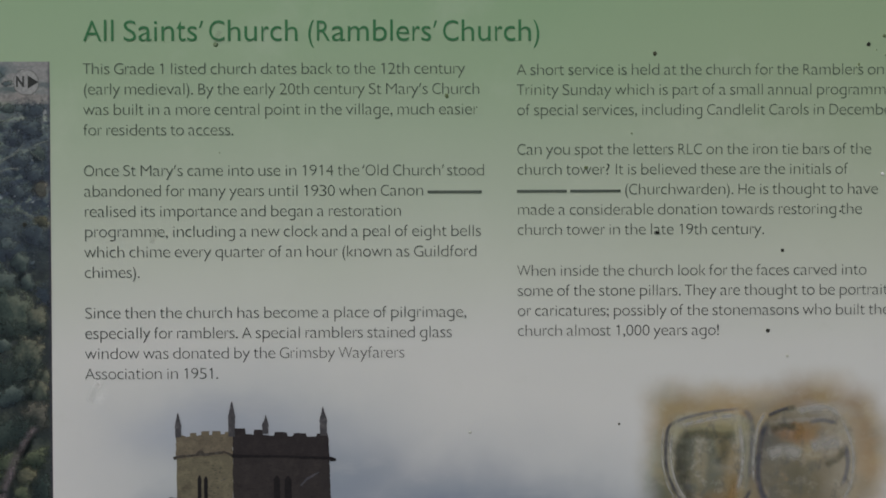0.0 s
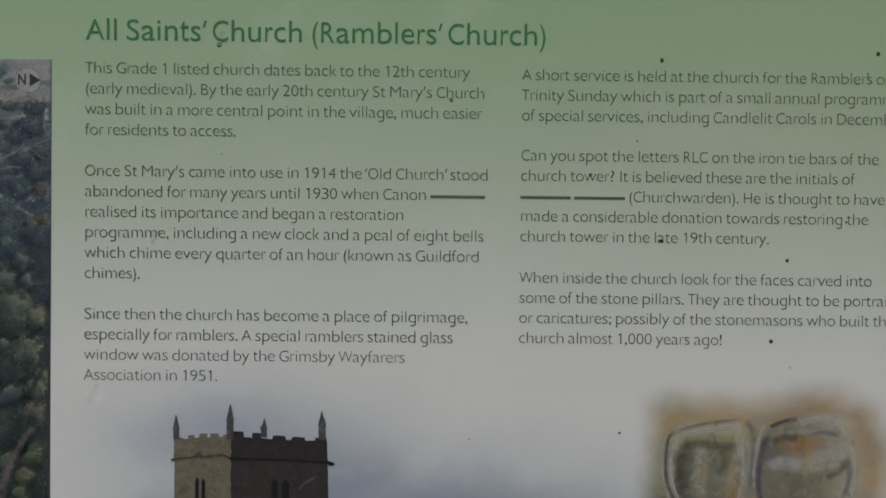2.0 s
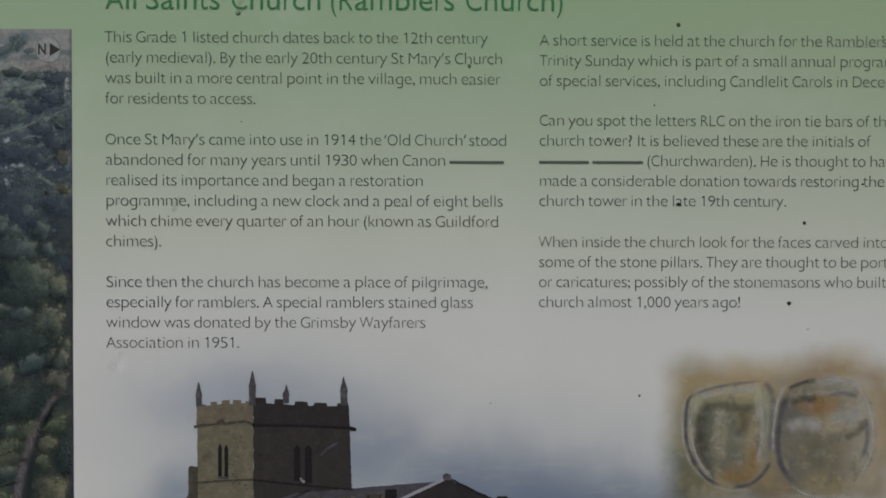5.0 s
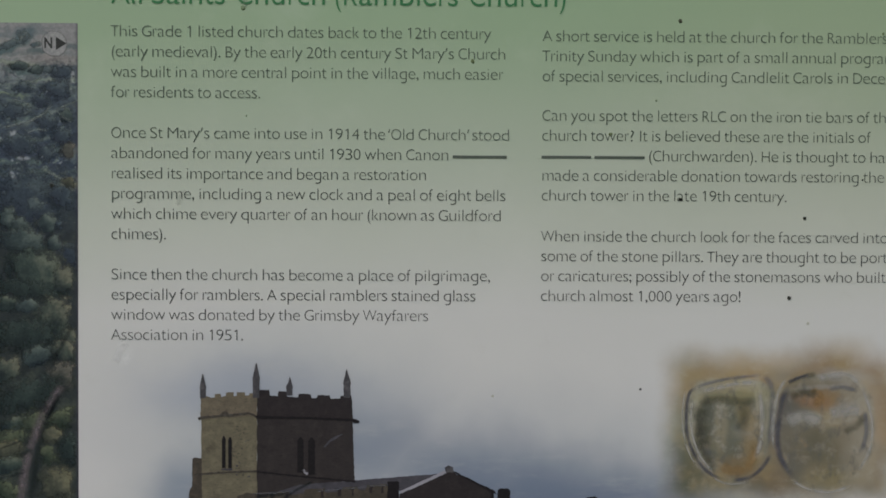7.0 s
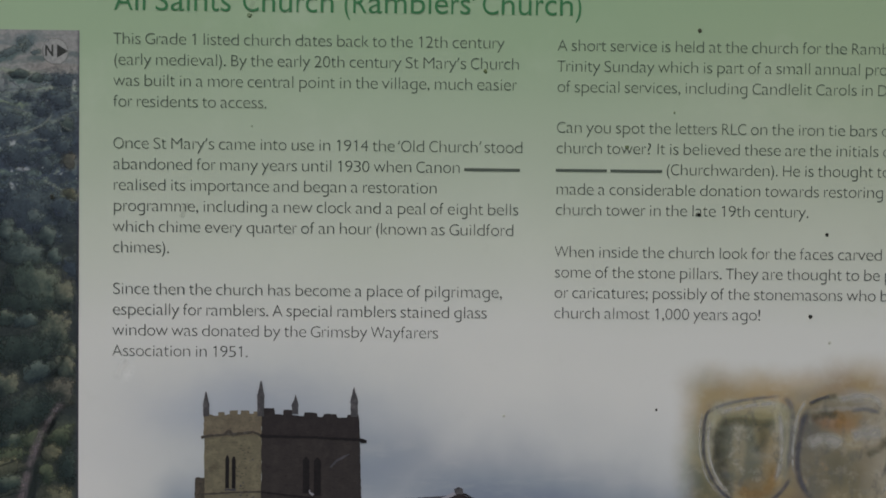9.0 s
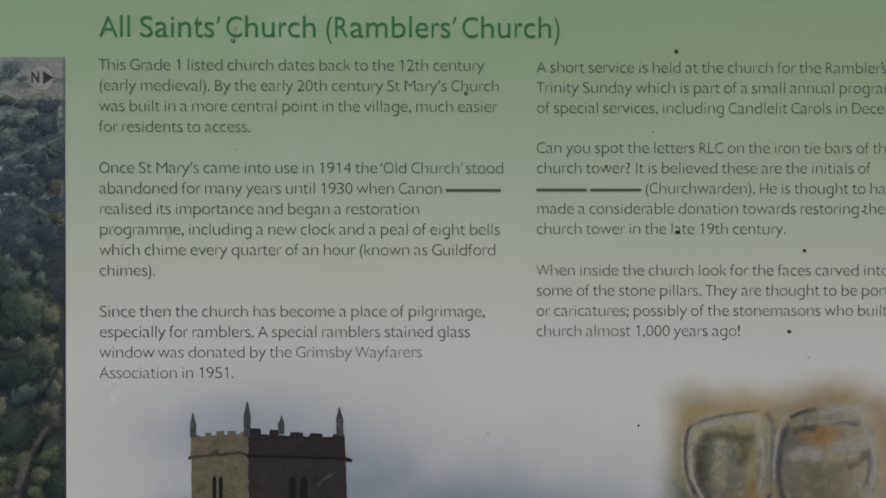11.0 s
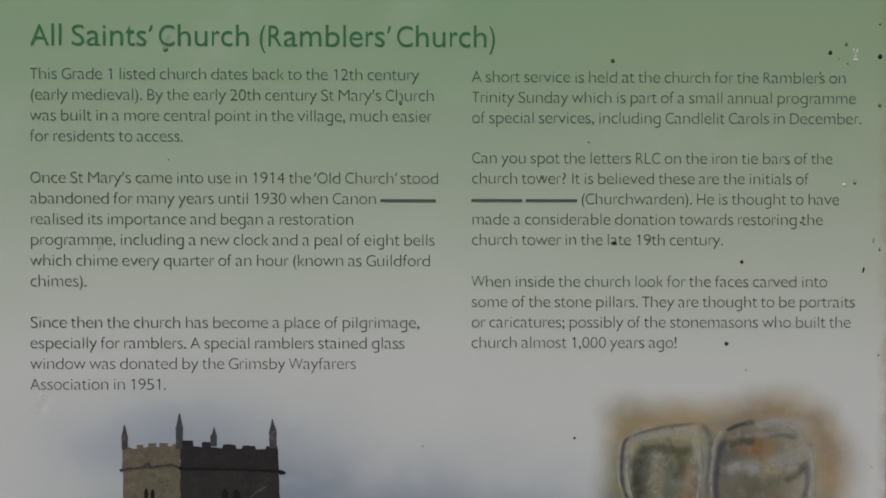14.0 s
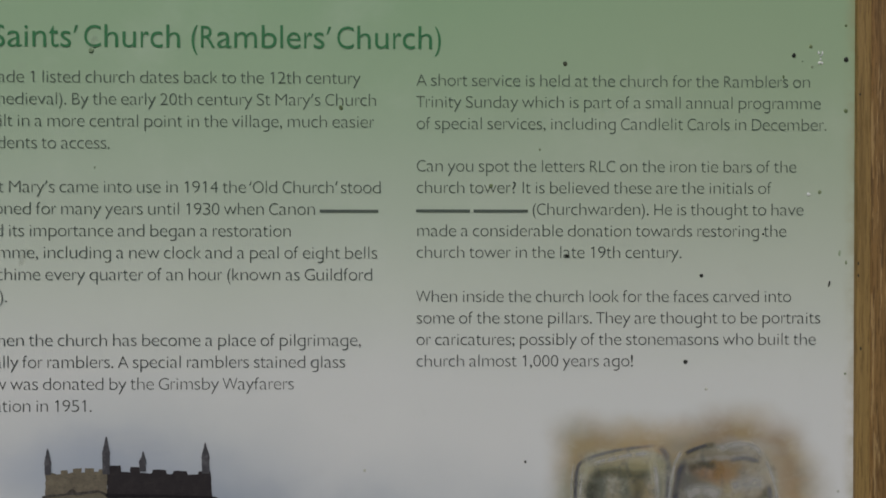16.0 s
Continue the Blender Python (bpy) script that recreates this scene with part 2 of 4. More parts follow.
def carved_print():
    """Two rounded carved stones in watercolour on a tan halo; plain shapes."""
    p = Paint("watercolour_stone_print", 0.42, 0.2)
    w = p.warped(120, 0.0012)
    ww = p.warped(60, 0.004)
    fine = p.warped(420, 0.0012, 5)
    p.lay(ink(128, 120, 100))
    p.lay(ink(130, 110, 82), p.ramp(p.noise(55, 4), 0.42, 0.66), 0.75)
    p.lay(ink(108, 108, 90), p.ramp(p.noise(75, 4, 0.6), 0.5, 0.7), 0.6)
    p.lay(ink(104, 106, 88), grid_blob(p, 1195, 800, 44, 95, 0, 0.7, ww), 0.8)
    p.lay(ink(140, 114, 82), grid_blob(p, 1490, 636, 120, 40, 0, 0.8, ww), 0.6)
    p.lay(ink(104, 106, 104), grid_blob(p, 1378, 658, 26, 14, 0, 0.8, ww), 0.6)
    p.lay(ink(134, 116, 86), grid_blob(p, 1290, 652, 90, 22, -6, 0.8, ww), 0.7)
    p.lay(ink(82, 86, 68), grid_blob(p, 1215, 845, 70, 50, 20, 0.7, ww), 0.8)
    p.lay(ink(128, 104, 72), grid_blob(p, 1375, 850, 34, 34, 0, 0.7, ww), 0.7)
    p.lay(ink(130, 106, 78), grid_blob(p, 1555, 720, 30, 90, 0, 0.8, ww), 0.7)
    p.lay(ink(96, 98, 84), grid_blob(p, 1290, 868, 60, 14, 0, 0.7, ww), 0.7)
    # first stone
    r = p.shield(gx(1293), gz(1293, 763), 75 * STEP, 94 * STEP, 0.27, 3.2, w)
    p.lay(ink(126, 124, 108), p.ramp(r, 1.02, 0.94), 0.9)
    p.lay(ink(88, 89, 76), p.ramp(r, 0.82, 0.70), 0.85)
    p.lay(ink(132, 128, 112), grid_blob(p, 1290, 696, 56, 13, -6, 0.5, w), 0.7)
    p.lay(ink(76, 78, 70), grid_blob(p, 1250, 748, 19, 44, 10, 0.6, fine), 0.8)
    p.lay(ink(84, 86, 72), grid_blob(p, 1312, 730, 26, 30, 0, 0.6, fine), 0.75)
    p.lay(ink(104, 112, 112), grid_blob(p, 1320, 762, 22, 16, 0, 0.6, w), 0.6)
    p.lay(ink(126, 120, 102), grid_blob(p, 1275, 752, 12, 44, 0, 0.5, w), 0.7)
    p.lay(ink(134, 112, 76), grid_blob(p, 1298, 828, 36, 18, -6, 0.7, fine), 0.8)
    p.lay(ink(80, 78, 68), grid_blob(p, 1262, 708, 26, 4, -12, 0.6, fine), 0.85)
    p.lay(ink(86, 86, 74), grid_blob(p, 1318, 700, 24, 5, 6, 0.6, fine), 0.75)
    p.lay(ink(70, 72, 76), grid_blob(p, 1246, 790, 9, 42, -22, 0.6, fine), 0.8)
    p.lay(ink(142, 140, 126), grid_blob(p, 1226, 745, 5, 52, 6, 0.6, fine), 0.7)
    p.lay(ink(140, 136, 120), grid_blob(p, 1342, 720, 6, 44, -6, 0.6, fine), 0.6)
    # second stone
    q = p.shield(gx(1462), gz(1462, 765), 88 * STEP, 106 * STEP, 0.08, 2.5, w)
    p.lay(ink(118, 112, 96), p.ramp(q, 1.02, 0.94), 0.9)
    p.lay(ink(84, 80, 72), grid_blob(p, 1420, 704, 34, 18, -8, 0.6, fine), 0.75)
    p.lay(ink(118, 92, 62), grid_blob(p, 1464, 704, 34, 14, 10, 0.7, fine), 0.75)
    p.lay(ink(112, 114, 114), grid_blob(p, 1422, 744, 26, 16, 0, 0.5, w), 0.75)
    p.lay(ink(108, 106, 104), grid_blob(p, 1496, 730, 28, 17, -6, 0.5, w), 0.75)
    p.lay(ink(80, 70, 58), grid_blob(p, 1512, 758, 34, 14, -18, 0.7, fine), 0.75)
    p.lay(ink(92, 88, 76), grid_blob(p, 1428, 800, 30, 34, 0, 0.7, fine), 0.75)
    p.lay(ink(112, 104, 80), grid_blob(p, 1478, 826, 42, 30, 0, 0.6, fine), 0.7)
    p.lay(ink(88, 86, 66), grid_blob(p, 1470, 844, 34, 10, 0, 0.6, w), 0.6)
    p.lay(ink(64, 62, 64), grid_blob(p, 1398, 720, 16, 40, 14, 0.6, fine), 0.75)
    p.lay(ink(70, 66, 62), grid_blob(p, 1404, 812, 14, 32, -16, 0.6, fine), 0.7)
    p.lay(ink(142, 138, 132), grid_blob(p, 1450, 686, 60, 4, -4, 0.6, fine), 0.6)
    p.lay(ink(74, 66, 58), grid_blob(p, 1448, 764, 8, 28, 8, 0.7, fine), 0.5)
    p.lay(ink(92, 78, 56), grid_blob(p, 1500, 796, 26, 18, 0, 0.7, fine), 0.6)
    p.lay(ink(152, 150, 148), grid_blob(p, 1498, 666, 44, 12, 8, 0.8, fine), 0.65)
    p.lay(ink(74, 73, 64), grid_blob(p, 1370, 870, 240, 80, 0, 0.6, ww), 0.5)
    p.shade(p.ramp(p.noise(34, 3, 0.5), 0.3, 0.7, 0.68, 0.98), 1.0)
    stones = p.maths("MAXIMUM", p.ramp(r, 1.08, 0.92), p.ramp(q, 1.08, 0.92))
    p.lay(ink(134, 118, 82), p.ramp(p.noise(70, 3, 0.5, ww), 0.42, 0.7), 0.45)
    p.lay(ink(80, 82, 78), p.maths("MULTIPLY", stones, p.ramp(p.noise(120, 5, 0.6, fine), 0.5, 0.68)), 0.55)
    p.lay(ink(138, 138, 132), p.maths("MULTIPLY", stones, p.ramp(p.noise(150, 5, 0.6, w), 0.52, 0.7)), 0.5)
    p.lay(ink(82, 80, 72), grid_blob(p, 1412, 770, 36, 90, 0, 0.7, fine), 0.6)
    p.lay(ink(78, 74, 58), grid_blob(p, 1446, 792, 26, 34, 0, 0.7, fine), 0.7)
    p.lay(ink(84, 78, 60), grid_blob(p, 1500, 782, 30, 30, -20, 0.7, fine), 0.7)
    p.lay(ink(112, 102, 72), grid_blob(p, 1470, 850, 44, 16, 0, 0.7, fine), 0.6)
    p.lay(ink(118, 84, 50), grid_blob(p, 1440, 712, 30, 12, 12, 0.8, fine), 0.6)
    p.lay(ink(116, 112, 80), grid_blob(p, 1300, 700, 70, 10, -4, 0.8, fine), 0.5)
    p.lay(ink(128, 108, 74), grid_blob(p, 1330, 790, 16, 50, 0, 0.8, fine), 0.5)
    p.lay(ink(138, 132, 120), grid_blob(p, 1528, 760, 34, 110, 0, 0.7, ww), 0.5)
    # dry brush
    p.lay(ink(150, 146, 136), p.ramp(p.noise(1, 5, 0.65, p.stretch(110, 1, 160)), 0.50, 0.76), 0.3)
    p.lay(ink(70, 70, 68), p.maths("MULTIPLY", stones, p.ramp(p.noise(1, 5, 0.65, p.stretch(210, 1, 130)), 0.50, 0.68)), 0.6)
    p.lay(ink(120, 98, 66), p.ramp(p.noise(150, 4, 0.6), 0.6, 0.74), 0.4)
    calm = p.node("ShaderNodeHueSaturation", Saturation=0.98, Value=0.98)
    p.link(p.colour, calm.inputs["Color"])
    p.colour = calm.outputs[0]
    a = p.maths("MAXIMUM", p.box(gx(1184), gx(1578), gz(1370, 888), gz(1370, 631), 34 * STEP, ww), grid_blob(p, 1480, 748, 130, 132, 0, 0.3, ww))
    p.onto_sheet(p.maths("MULTIPLY", a, 0.97), sky_paint)
    return p.done()


def aerial_print():
    """An oblique aerial view over woods and fields, printed dark."""
    p = Paint("aerial_photograph_print", 0.45, 0.15)
    w = p.warped(260, 0.0022, 2.5)
    ww = p.warped(170, 0.0026, 2.0)
    s = p.tree.nodes.new("ShaderNodeSeparateXYZ")
    p.link(p.place, s.inputs[0])
    fac = p.ramp(s.outputs["Z"], -0.19, 0.0037)
    fac.node.interpolation_type = "LINEAR"
    p.gradient([(0.0, ink(44, 54, 46)), (0.3, ink(40, 50, 50)), (0.5, ink(44, 54, 66)), (0.74, ink(50, 58, 70)), (0.85, ink(74, 84, 88)),
                (0.93, ink(102, 104, 106)), (1.0, ink(108, 107, 114))], fac)
    up = p.ramp(s.outputs["Z"], -0.10, -0.07)
    mid = p.maths("MULTIPLY", up, p.ramp(s.outputs["Z"], -0.004, -0.018))
    # fields and hedges, drawn out sideways
    p.lay(ink(80, 94, 86), p.maths("MULTIPLY", mid, p.ramp(p.noise(1, 4, 0.6, p.stretch(110, 1, 300, w)), 0.52, 0.62)), 0.5)
    p.lay(ink(40, 50, 62), p.maths("MULTIPLY", mid, p.ramp(p.noise(1, 2.5, 0.5, p.stretch(150, 1, 260, w)), 0.50, 0.64)), 0.75)
    p.lay(ink(104, 114, 106), p.maths("MULTIPLY", mid, p.ramp(p.noise(1, 2.5, 0.5, p.stretch(260, 1, 480)), 0.58, 0.68)), 0.6)
    high = p.ramp(s.outputs["Z"], -0.018, -0.008)
    p.lay(ink(111, 112, 111), high, 0.7)
    p.lay(ink(84, 92, 94), p.maths("MULTIPLY", high, p.ramp(p.noise(1, 3, 0.5, p.stretch(90, 1, 330, w)), 0.5, 0.6)), 0.6)
    p.lay(ink(64, 78, 84), grid_blob(p, 44, 64, 20, 13, -20, 0.45, w), 0.9)
    p.lay(ink(60, 76, 78), grid_blob(p, 8, 88, 46, 8, -22, 0.45, w), 0.9)
    p.lay(ink(58, 72, 74), grid_blob(p, 70, 90, 22, 6, -6, 0.5, w), 0.75)
    p.lay(ink(56, 72, 72), grid_blob(p, 40, 126, 30, 7, 8, 0.5, w), 0.8)
    p.lay(ink(50, 60, 68), grid_blob(p, 108, 128, 34, 16, -12, 0.5, w), 0.9)
    p.lay(ink(64, 76, 80), grid_blob(p, 128, 84, 14, 5, 0, 0.5, w), 0.7)
    p.lay(ink(84, 92, 96), grid_blob(p, 20, 62, 26, 6, -14, 0.6, w), 0.5)
    p.lay(ink(112, 108, 106), grid_blob(p, 96, 106, 50, 8, 0, 0.6, w), 0.7)
    p.lay(ink(104, 112, 100), grid_blob(p, 26, 112, 40, 4, 6, 0.5, w), 0.7)
    p.lay(ink(104, 114, 106), grid_blob(p, 62, 144, 34, 3, -10, 0.5, w), 0.9)
    p.lay(ink(108, 118, 96), grid_blob(p, 92, 148, 6, 10, 0, 0.5, w), 0.8)
    p.lay(ink(116, 122, 114), grid_blob(p, 128, 140, 5, 7, 0, 0.5, w), 0.8)
    p.lay(ink(98, 110, 100), grid_blob(p, 40, 184, 26, 3, 16, 0.5, w), 0.9)
    p.lay(ink(100, 112, 92), grid_blob(p, 20, 168, 30, 3, 4, 0.5, w), 0.7)
    p.lay(ink(84, 92, 90), grid_blob(p, 60, 214, 52, 3, -26, 0.5, w), 0.85)
    p.lay(ink(84, 92, 90), grid_blob(p, 112, 192, 32, 3, -16, 0.5, w), 0.75)
    p.lay(ink(36, 44, 58), grid_blob(p, 86, 170, 34, 22, 0, 0.5, ww), 0.7)
    p.lay(ink(38, 48, 60), grid_blob(p, 100, 236, 40, 26, 0, 0.5, ww), 0.7)
    p.lay(ink(84, 94, 92), grid_blob(p, 70, 246, 26, 3, -8, 0.5, w), 0.75)
    p.lay(ink(34, 41, 56), grid_blob(p, 60, 366, 60, 44, 10, 0.4, ww), 0.85)
    p.lay(ink(40, 50, 52), grid_blob(p, 112, 362, 30, 34, 10, 0.4, ww), 0.85)
    p.lay(ink(118, 118, 96), grid_blob(p, 124, 324, 17, 10, 12, 0.5, w), 0.9)
    p.lay(ink(122, 130, 116), grid_blob(p, 98, 309, 20, 3.5, 24, 0.5, w), 0.9)
    p.lay(ink(94, 98, 92), grid_blob(p, 124, 266, 14, 12, 0, 0.5, w), 0.7)
    p.lay(ink(132, 136, 142), grid_blob(p, 26, 236, 5, 7, 0, 0.5, w), 0.8)
    p.lay(ink(136, 140, 146), grid_blob(p, 42, 281, 10, 2.5, 0, 0.5), 0.85)
    p.lay(ink(136, 140, 146), grid_blob(p, 24, 310, 3, 9, -30, 0.5), 0.8)
    p.lay(ink(148, 152, 156), p.maths("MULTIPLY", mid, p.ramp(p.noise(480, 1, 0.5), 0.74, 0.80)), 0.5)
    # rough woods on the slope
    rough = p.noise(1, 5, 0.65, p.stretch(230, 1, 330, w))
    p.shade(p.maths("ADD", p.maths("MULTIPLY", p.maths("SUBTRACT", p.ramp(rough, 0.3, 0.7, 0.55, 1.5), 1.0), mid), 1.0), 0.8)
    p.lay(ink(44, 52, 62), p.maths("MULTIPLY", mid, p.ramp(p.noise(95, 4, 0.6, w), 0.45, 0.62)), 0.6)

    p.lay(ink(36, 44, 47), p.ramp(s.outputs["Z"], -0.064, -0.082), 0.85)
    p.lay(ink(62, 70, 62), p.maths("MULTIPLY", p.ramp(s.outputs["Z"], -0.064, -0.082), p.ramp(p.noise(140, 5, 0.62, ww), 0.46, 0.68)), 0.7)
    p.lay(ink(132, 138, 140), p.maths("MULTIPLY", p.ramp(s.outputs["Z"], -0.072, -0.05), p.maths("MULTIPLY", mid, p.ramp(p.noise(420, 1, 0.5), 0.68, 0.76))), 0.6)
    p.lay(ink(34, 42, 50), p.maths("MULTIPLY", mid, p.ramp(p.noise(1, 4, 0.6, p.stretch(330, 1, 480, w)), 0.53, 0.64)), 0.7)
    p.lay(ink(88, 98, 98), p.maths("MULTIPLY", mid, p.ramp(p.noise(1, 4, 0.6, p.stretch(260, 1, 560)), 0.58, 0.7)), 0.6)
    p.lay(ink(132, 138, 142), grid_blob(p, 26, 236, 4, 6, 0, 0.5, w), 0.8)
    p.lay(ink(136, 140, 146), grid_blob(p, 42, 279, 9, 2.5, 0, 0.5), 0.8)
    p.lay(ink(136, 140, 146), grid_blob(p, 23, 311, 3, 8, -30, 0.5), 0.8)
    p.lay(ink(126, 130, 132), grid_blob(p, 129, 131, 3, 6, 0, 0.5), 0.8)
    p.lay(ink(110, 116, 112), grid_blob(p, 88, 142, 6, 8, 0, 0.6, w), 0.7)
    hs = p.node("ShaderNodeHueSaturation", Saturation=0.68, Value=0.9)
    p.link(p.colour, hs.inputs["Color"])
    p.link(p.ramp(s.outputs["Z"], -0.06, -0.09), hs.inputs["Fac"])
    p.colour = hs.outputs[0]
    p.shade(p.ramp(p.noise(620, 4, 0.6), 0.3, 0.72, 0.72, 1.34), 0.4)
    p.lay(ink(44, 38, 54), p.ramp(s.outputs["X"], -0.0145, -0.0130), 0.5)
    return p.done()


def crown_print(name, dark, mid, light, soft=0.3):
    """The ink of a tree crown in the aerial photograph: lumpy, pale as if sunlit towards the upper right, with a ragged
    rim.
    """
    p = Paint(name, 0.45, 0.14)
    uv = p.tree.nodes.new("ShaderNodeUVMap")
    sep = p.tree.nodes.new("ShaderNodeSeparateXYZ")
    p.link(uv.outputs[0], sep.inputs[0])
    far = p.tree.nodes.new("ShaderNodeVectorMath")
    far.operation = "LENGTH"
    p.link(uv.outputs[0], far.inputs[0])
    lump = p.noise(170, 6, 0.62)
    slope = p.maths("ADD", p.maths("MULTIPLY", sep.outputs["X"], 0.28), p.maths("MULTIPLY", sep.outputs["Y"], 0.42))
    tone = p.maths("ADD", p.maths("ADD", slope, 0.44), p.maths("MULTIPLY", p.maths("SUBTRACT", lump, 0.5), 1.7))
    p.gradient([(0.1, ink(*dark)), (0.5, ink(*mid)), (0.95, ink(*light))], tone)
    p.shade(p.ramp(p.noise(800, 3, 0.6), 0.3, 0.72, 0.8, 1.2), 0.8)
    rim = p.maths("ADD", far.outputs["Value"], p.maths("MULTIPLY", p.maths("SUBTRACT", p.noise(420 if soft > 0.55 else 330, 5, 0.62), 0.5), 0.3 if "badge" in name else 2.6 if soft > 0.55 else 1.7))
    return p.done(alpha=p.ramp(rim, 1.0 + soft * 0.3, 1.0 - soft))


def brush_print(name, colour, strength, dry=0.35, rough=420):
    """A soft-edged stroke of pigment: thin at its rims and broken along its length."""
    p = Paint(name, 0.45, 0.14)
    p.lay(colour)
    uv = p.tree.nodes.new("ShaderNodeUVMap")
    sep = p.tree.nodes.new("ShaderNodeSeparateXYZ")
    p.link(uv.outputs[0], sep.inputs[0])
    rim = p.ramp(p.maths("ABSOLUTE", sep.outputs["Y"]), 1.0, 0.1)
    ends = p.maths("MULTIPLY", p.ramp(sep.outputs["X"], 0.0, 0.16), p.ramp(sep.outputs["X"], 1.0, 0.84))
    broken = p.ramp(p.noise(rough, 4, 0.6), 0.5 - dry * 0.5, 0.5 + dry * 0.2, 1 - dry, 1.0)
    return p.done(alpha=p.maths("MULTIPLY", p.maths("MULTIPLY", p.maths("MULTIPLY", rim, ends), broken), strength))


M_SKY = sky_print()
M_CARVED = carved_print()
M_AERIAL = aerial_print()


# tree inks; sunlit crowns and shaded woods differ by ink colour
T_HAZE = crown_print("hazy_trees_print", (56, 66, 70), (66, 76, 79), (88, 95, 92), 0.6)
T_SLOPE = crown_print("slope_trees_print", (37, 44, 54), (47, 56, 64), (76, 86, 88), 0.6)
T_COOL = crown_print("cool_trees_print", (29, 37, 42), (50, 60, 61), (82, 91, 87), 0.45)
T_GREEN = crown_print("green_trees_print", (28, 36, 39), (50, 60, 57), (82, 88, 79), 0.4)
T_WARM = crown_print("sunlit_trees_print", (30, 37, 39), (58, 65, 60), (96, 96, 84), 0.35)
T_SHADE = crown_print("shaded_trees_print", (27, 34, 36), (36, 45, 45), (52, 61, 59), 0.6)
T_OLIVE = crown_print("olive_trees_print", (34, 42, 38), (57, 64, 54), (80, 86, 70), 0.6)
T_GOLD = crown_print("golden_trees_print", (38, 42, 39), (68, 70, 61), (100, 98, 80), 0.5)
T_BROWN = crown_print("brown_trees_print", (42, 45, 45), (66, 67, 63), (94, 91, 84), 0.5)
T_BADGE = crown_print("pale_badge_print", (116, 117, 118), (118, 119, 120), (120, 121, 121), 0.16)
B_DARK = brush_print("slate_brush_stroke", ink(70, 71, 80), 0.68, 0.55, 170)
B_GREY = brush_print("grey_brush_stroke", ink(92, 94, 102), 0.5, 0.7, 190)
B_PALE = brush_print("chalky_brush_stroke", ink(150, 149, 146), 0.52, 0.6, 200)
B_OLIVE = brush_print("olive_brush_stroke", ink(70, 70, 58), 0.45, 0.65, 200)
B_TAN = brush_print("ochre_brush_stroke", ink(128, 104, 70), 0.5, 0.6)
B_TRACK = brush_print("pale_track_print", ink(104, 112, 110), 0.55, 0.6, 700)
B_ROAD = brush_print("mauve_road_print", ink(92, 86, 90), 0.7, 0.7, 240)
B_HEDGE = brush_print("dark_hedge_print", ink(32, 38, 40), 0.55, 0.6, 300)
B_SMEAR = brush_print("pale_smear", ink(180, 182, 180), 0.28, 0.7, 260)
B_GRIME = brush_print("grey_grime", ink(120, 122, 114), 0.18, 0.8, 260)


def grass_material():
    p = Paint("mown_grass", 0.8, 0.2)
    p.lay((0.05, 0.09, 0.025, 1))
    p.lay((0.10, 0.12, 0.04, 1), p.ramp(p.noise(0.8, 6), 0.4, 0.7), 0.7)
    p.lay((0.03, 0.06, 0.015, 1), p.ramp(p.noise(40, 4), 0.45, 0.7), 0.7)
    return p.done(bump=p.noise(60, 4), bump_depth=0.02, bump_strength=0.6)


M_GRASS = grass_material()


# ---- helpers for meshes ----
def part(name, bm, material, parent=None, label=""):
    mesh = bpy.data.meshes.new(name)
    bm.to_mesh(mesh)
    bm.free()
    mesh.materials.append(material)
    ob = new(name, mesh)
    ob.parent = parent
    return tagged(ob, label) if label else ob


def bar(x0, x1, y0, y1, z0, z1, bevel=0.0, segments=2):
    bm = bmesh.new()
    bmesh.ops.create_cube(bm, size=1)
    for v in bm.verts:
        v.co = ((x0 + x1) / 2 + v.co.x * (x1 - x0), (y0 + y1) / 2 + v.co.y * (y1 - y0), (z0 + z1) / 2 + v.co.z * (z1 - z0))
    if bevel:
        bmesh.ops.bevel(bm, geom=bm.edges[:], offset=bevel, segments=segments, affect="EDGES", profile=0.6)
    return bm


def polygon(points, depth, rough=0.0):
    """A flat printed shape in grid steps, a hair in front of the sheet; rough: how uneven its outline is."""
    bm = bmesh.new()
    if rough:
        out = []
        for (u0, v0), (u1, v1) in zip(points, (*points[1:], points[0])):
            n = max(1, min(30, int(math.hypot(u1 - u0, v1 - v0) / 4)))
            out += [(u0 + (u1 - u0) * i / n + random.uniform(-rough, rough), v0 + (v1 - v0) * i / n + random.uniform(-rough, rough)) for i in range(n)]
        points = out
    face = bm.faces.new([bm.verts.new((gx(u), -depth, gz(u, v))) for u, v in points])
    face.normal_update()
    if face.normal.y > 0:
        face.normal_flip()
    bmesh.ops.triangulate(bm, faces=bm.faces[:])
    return bm


def rect(x0, x1, z0, z1, depth):
    bm = bmesh.new()
    bm.faces.new([bm.verts.new(c) for c in ((x0, -depth, z0), (x1, -depth, z0), (x1, -depth, z1), (x0, -depth, z1))])
    return bm


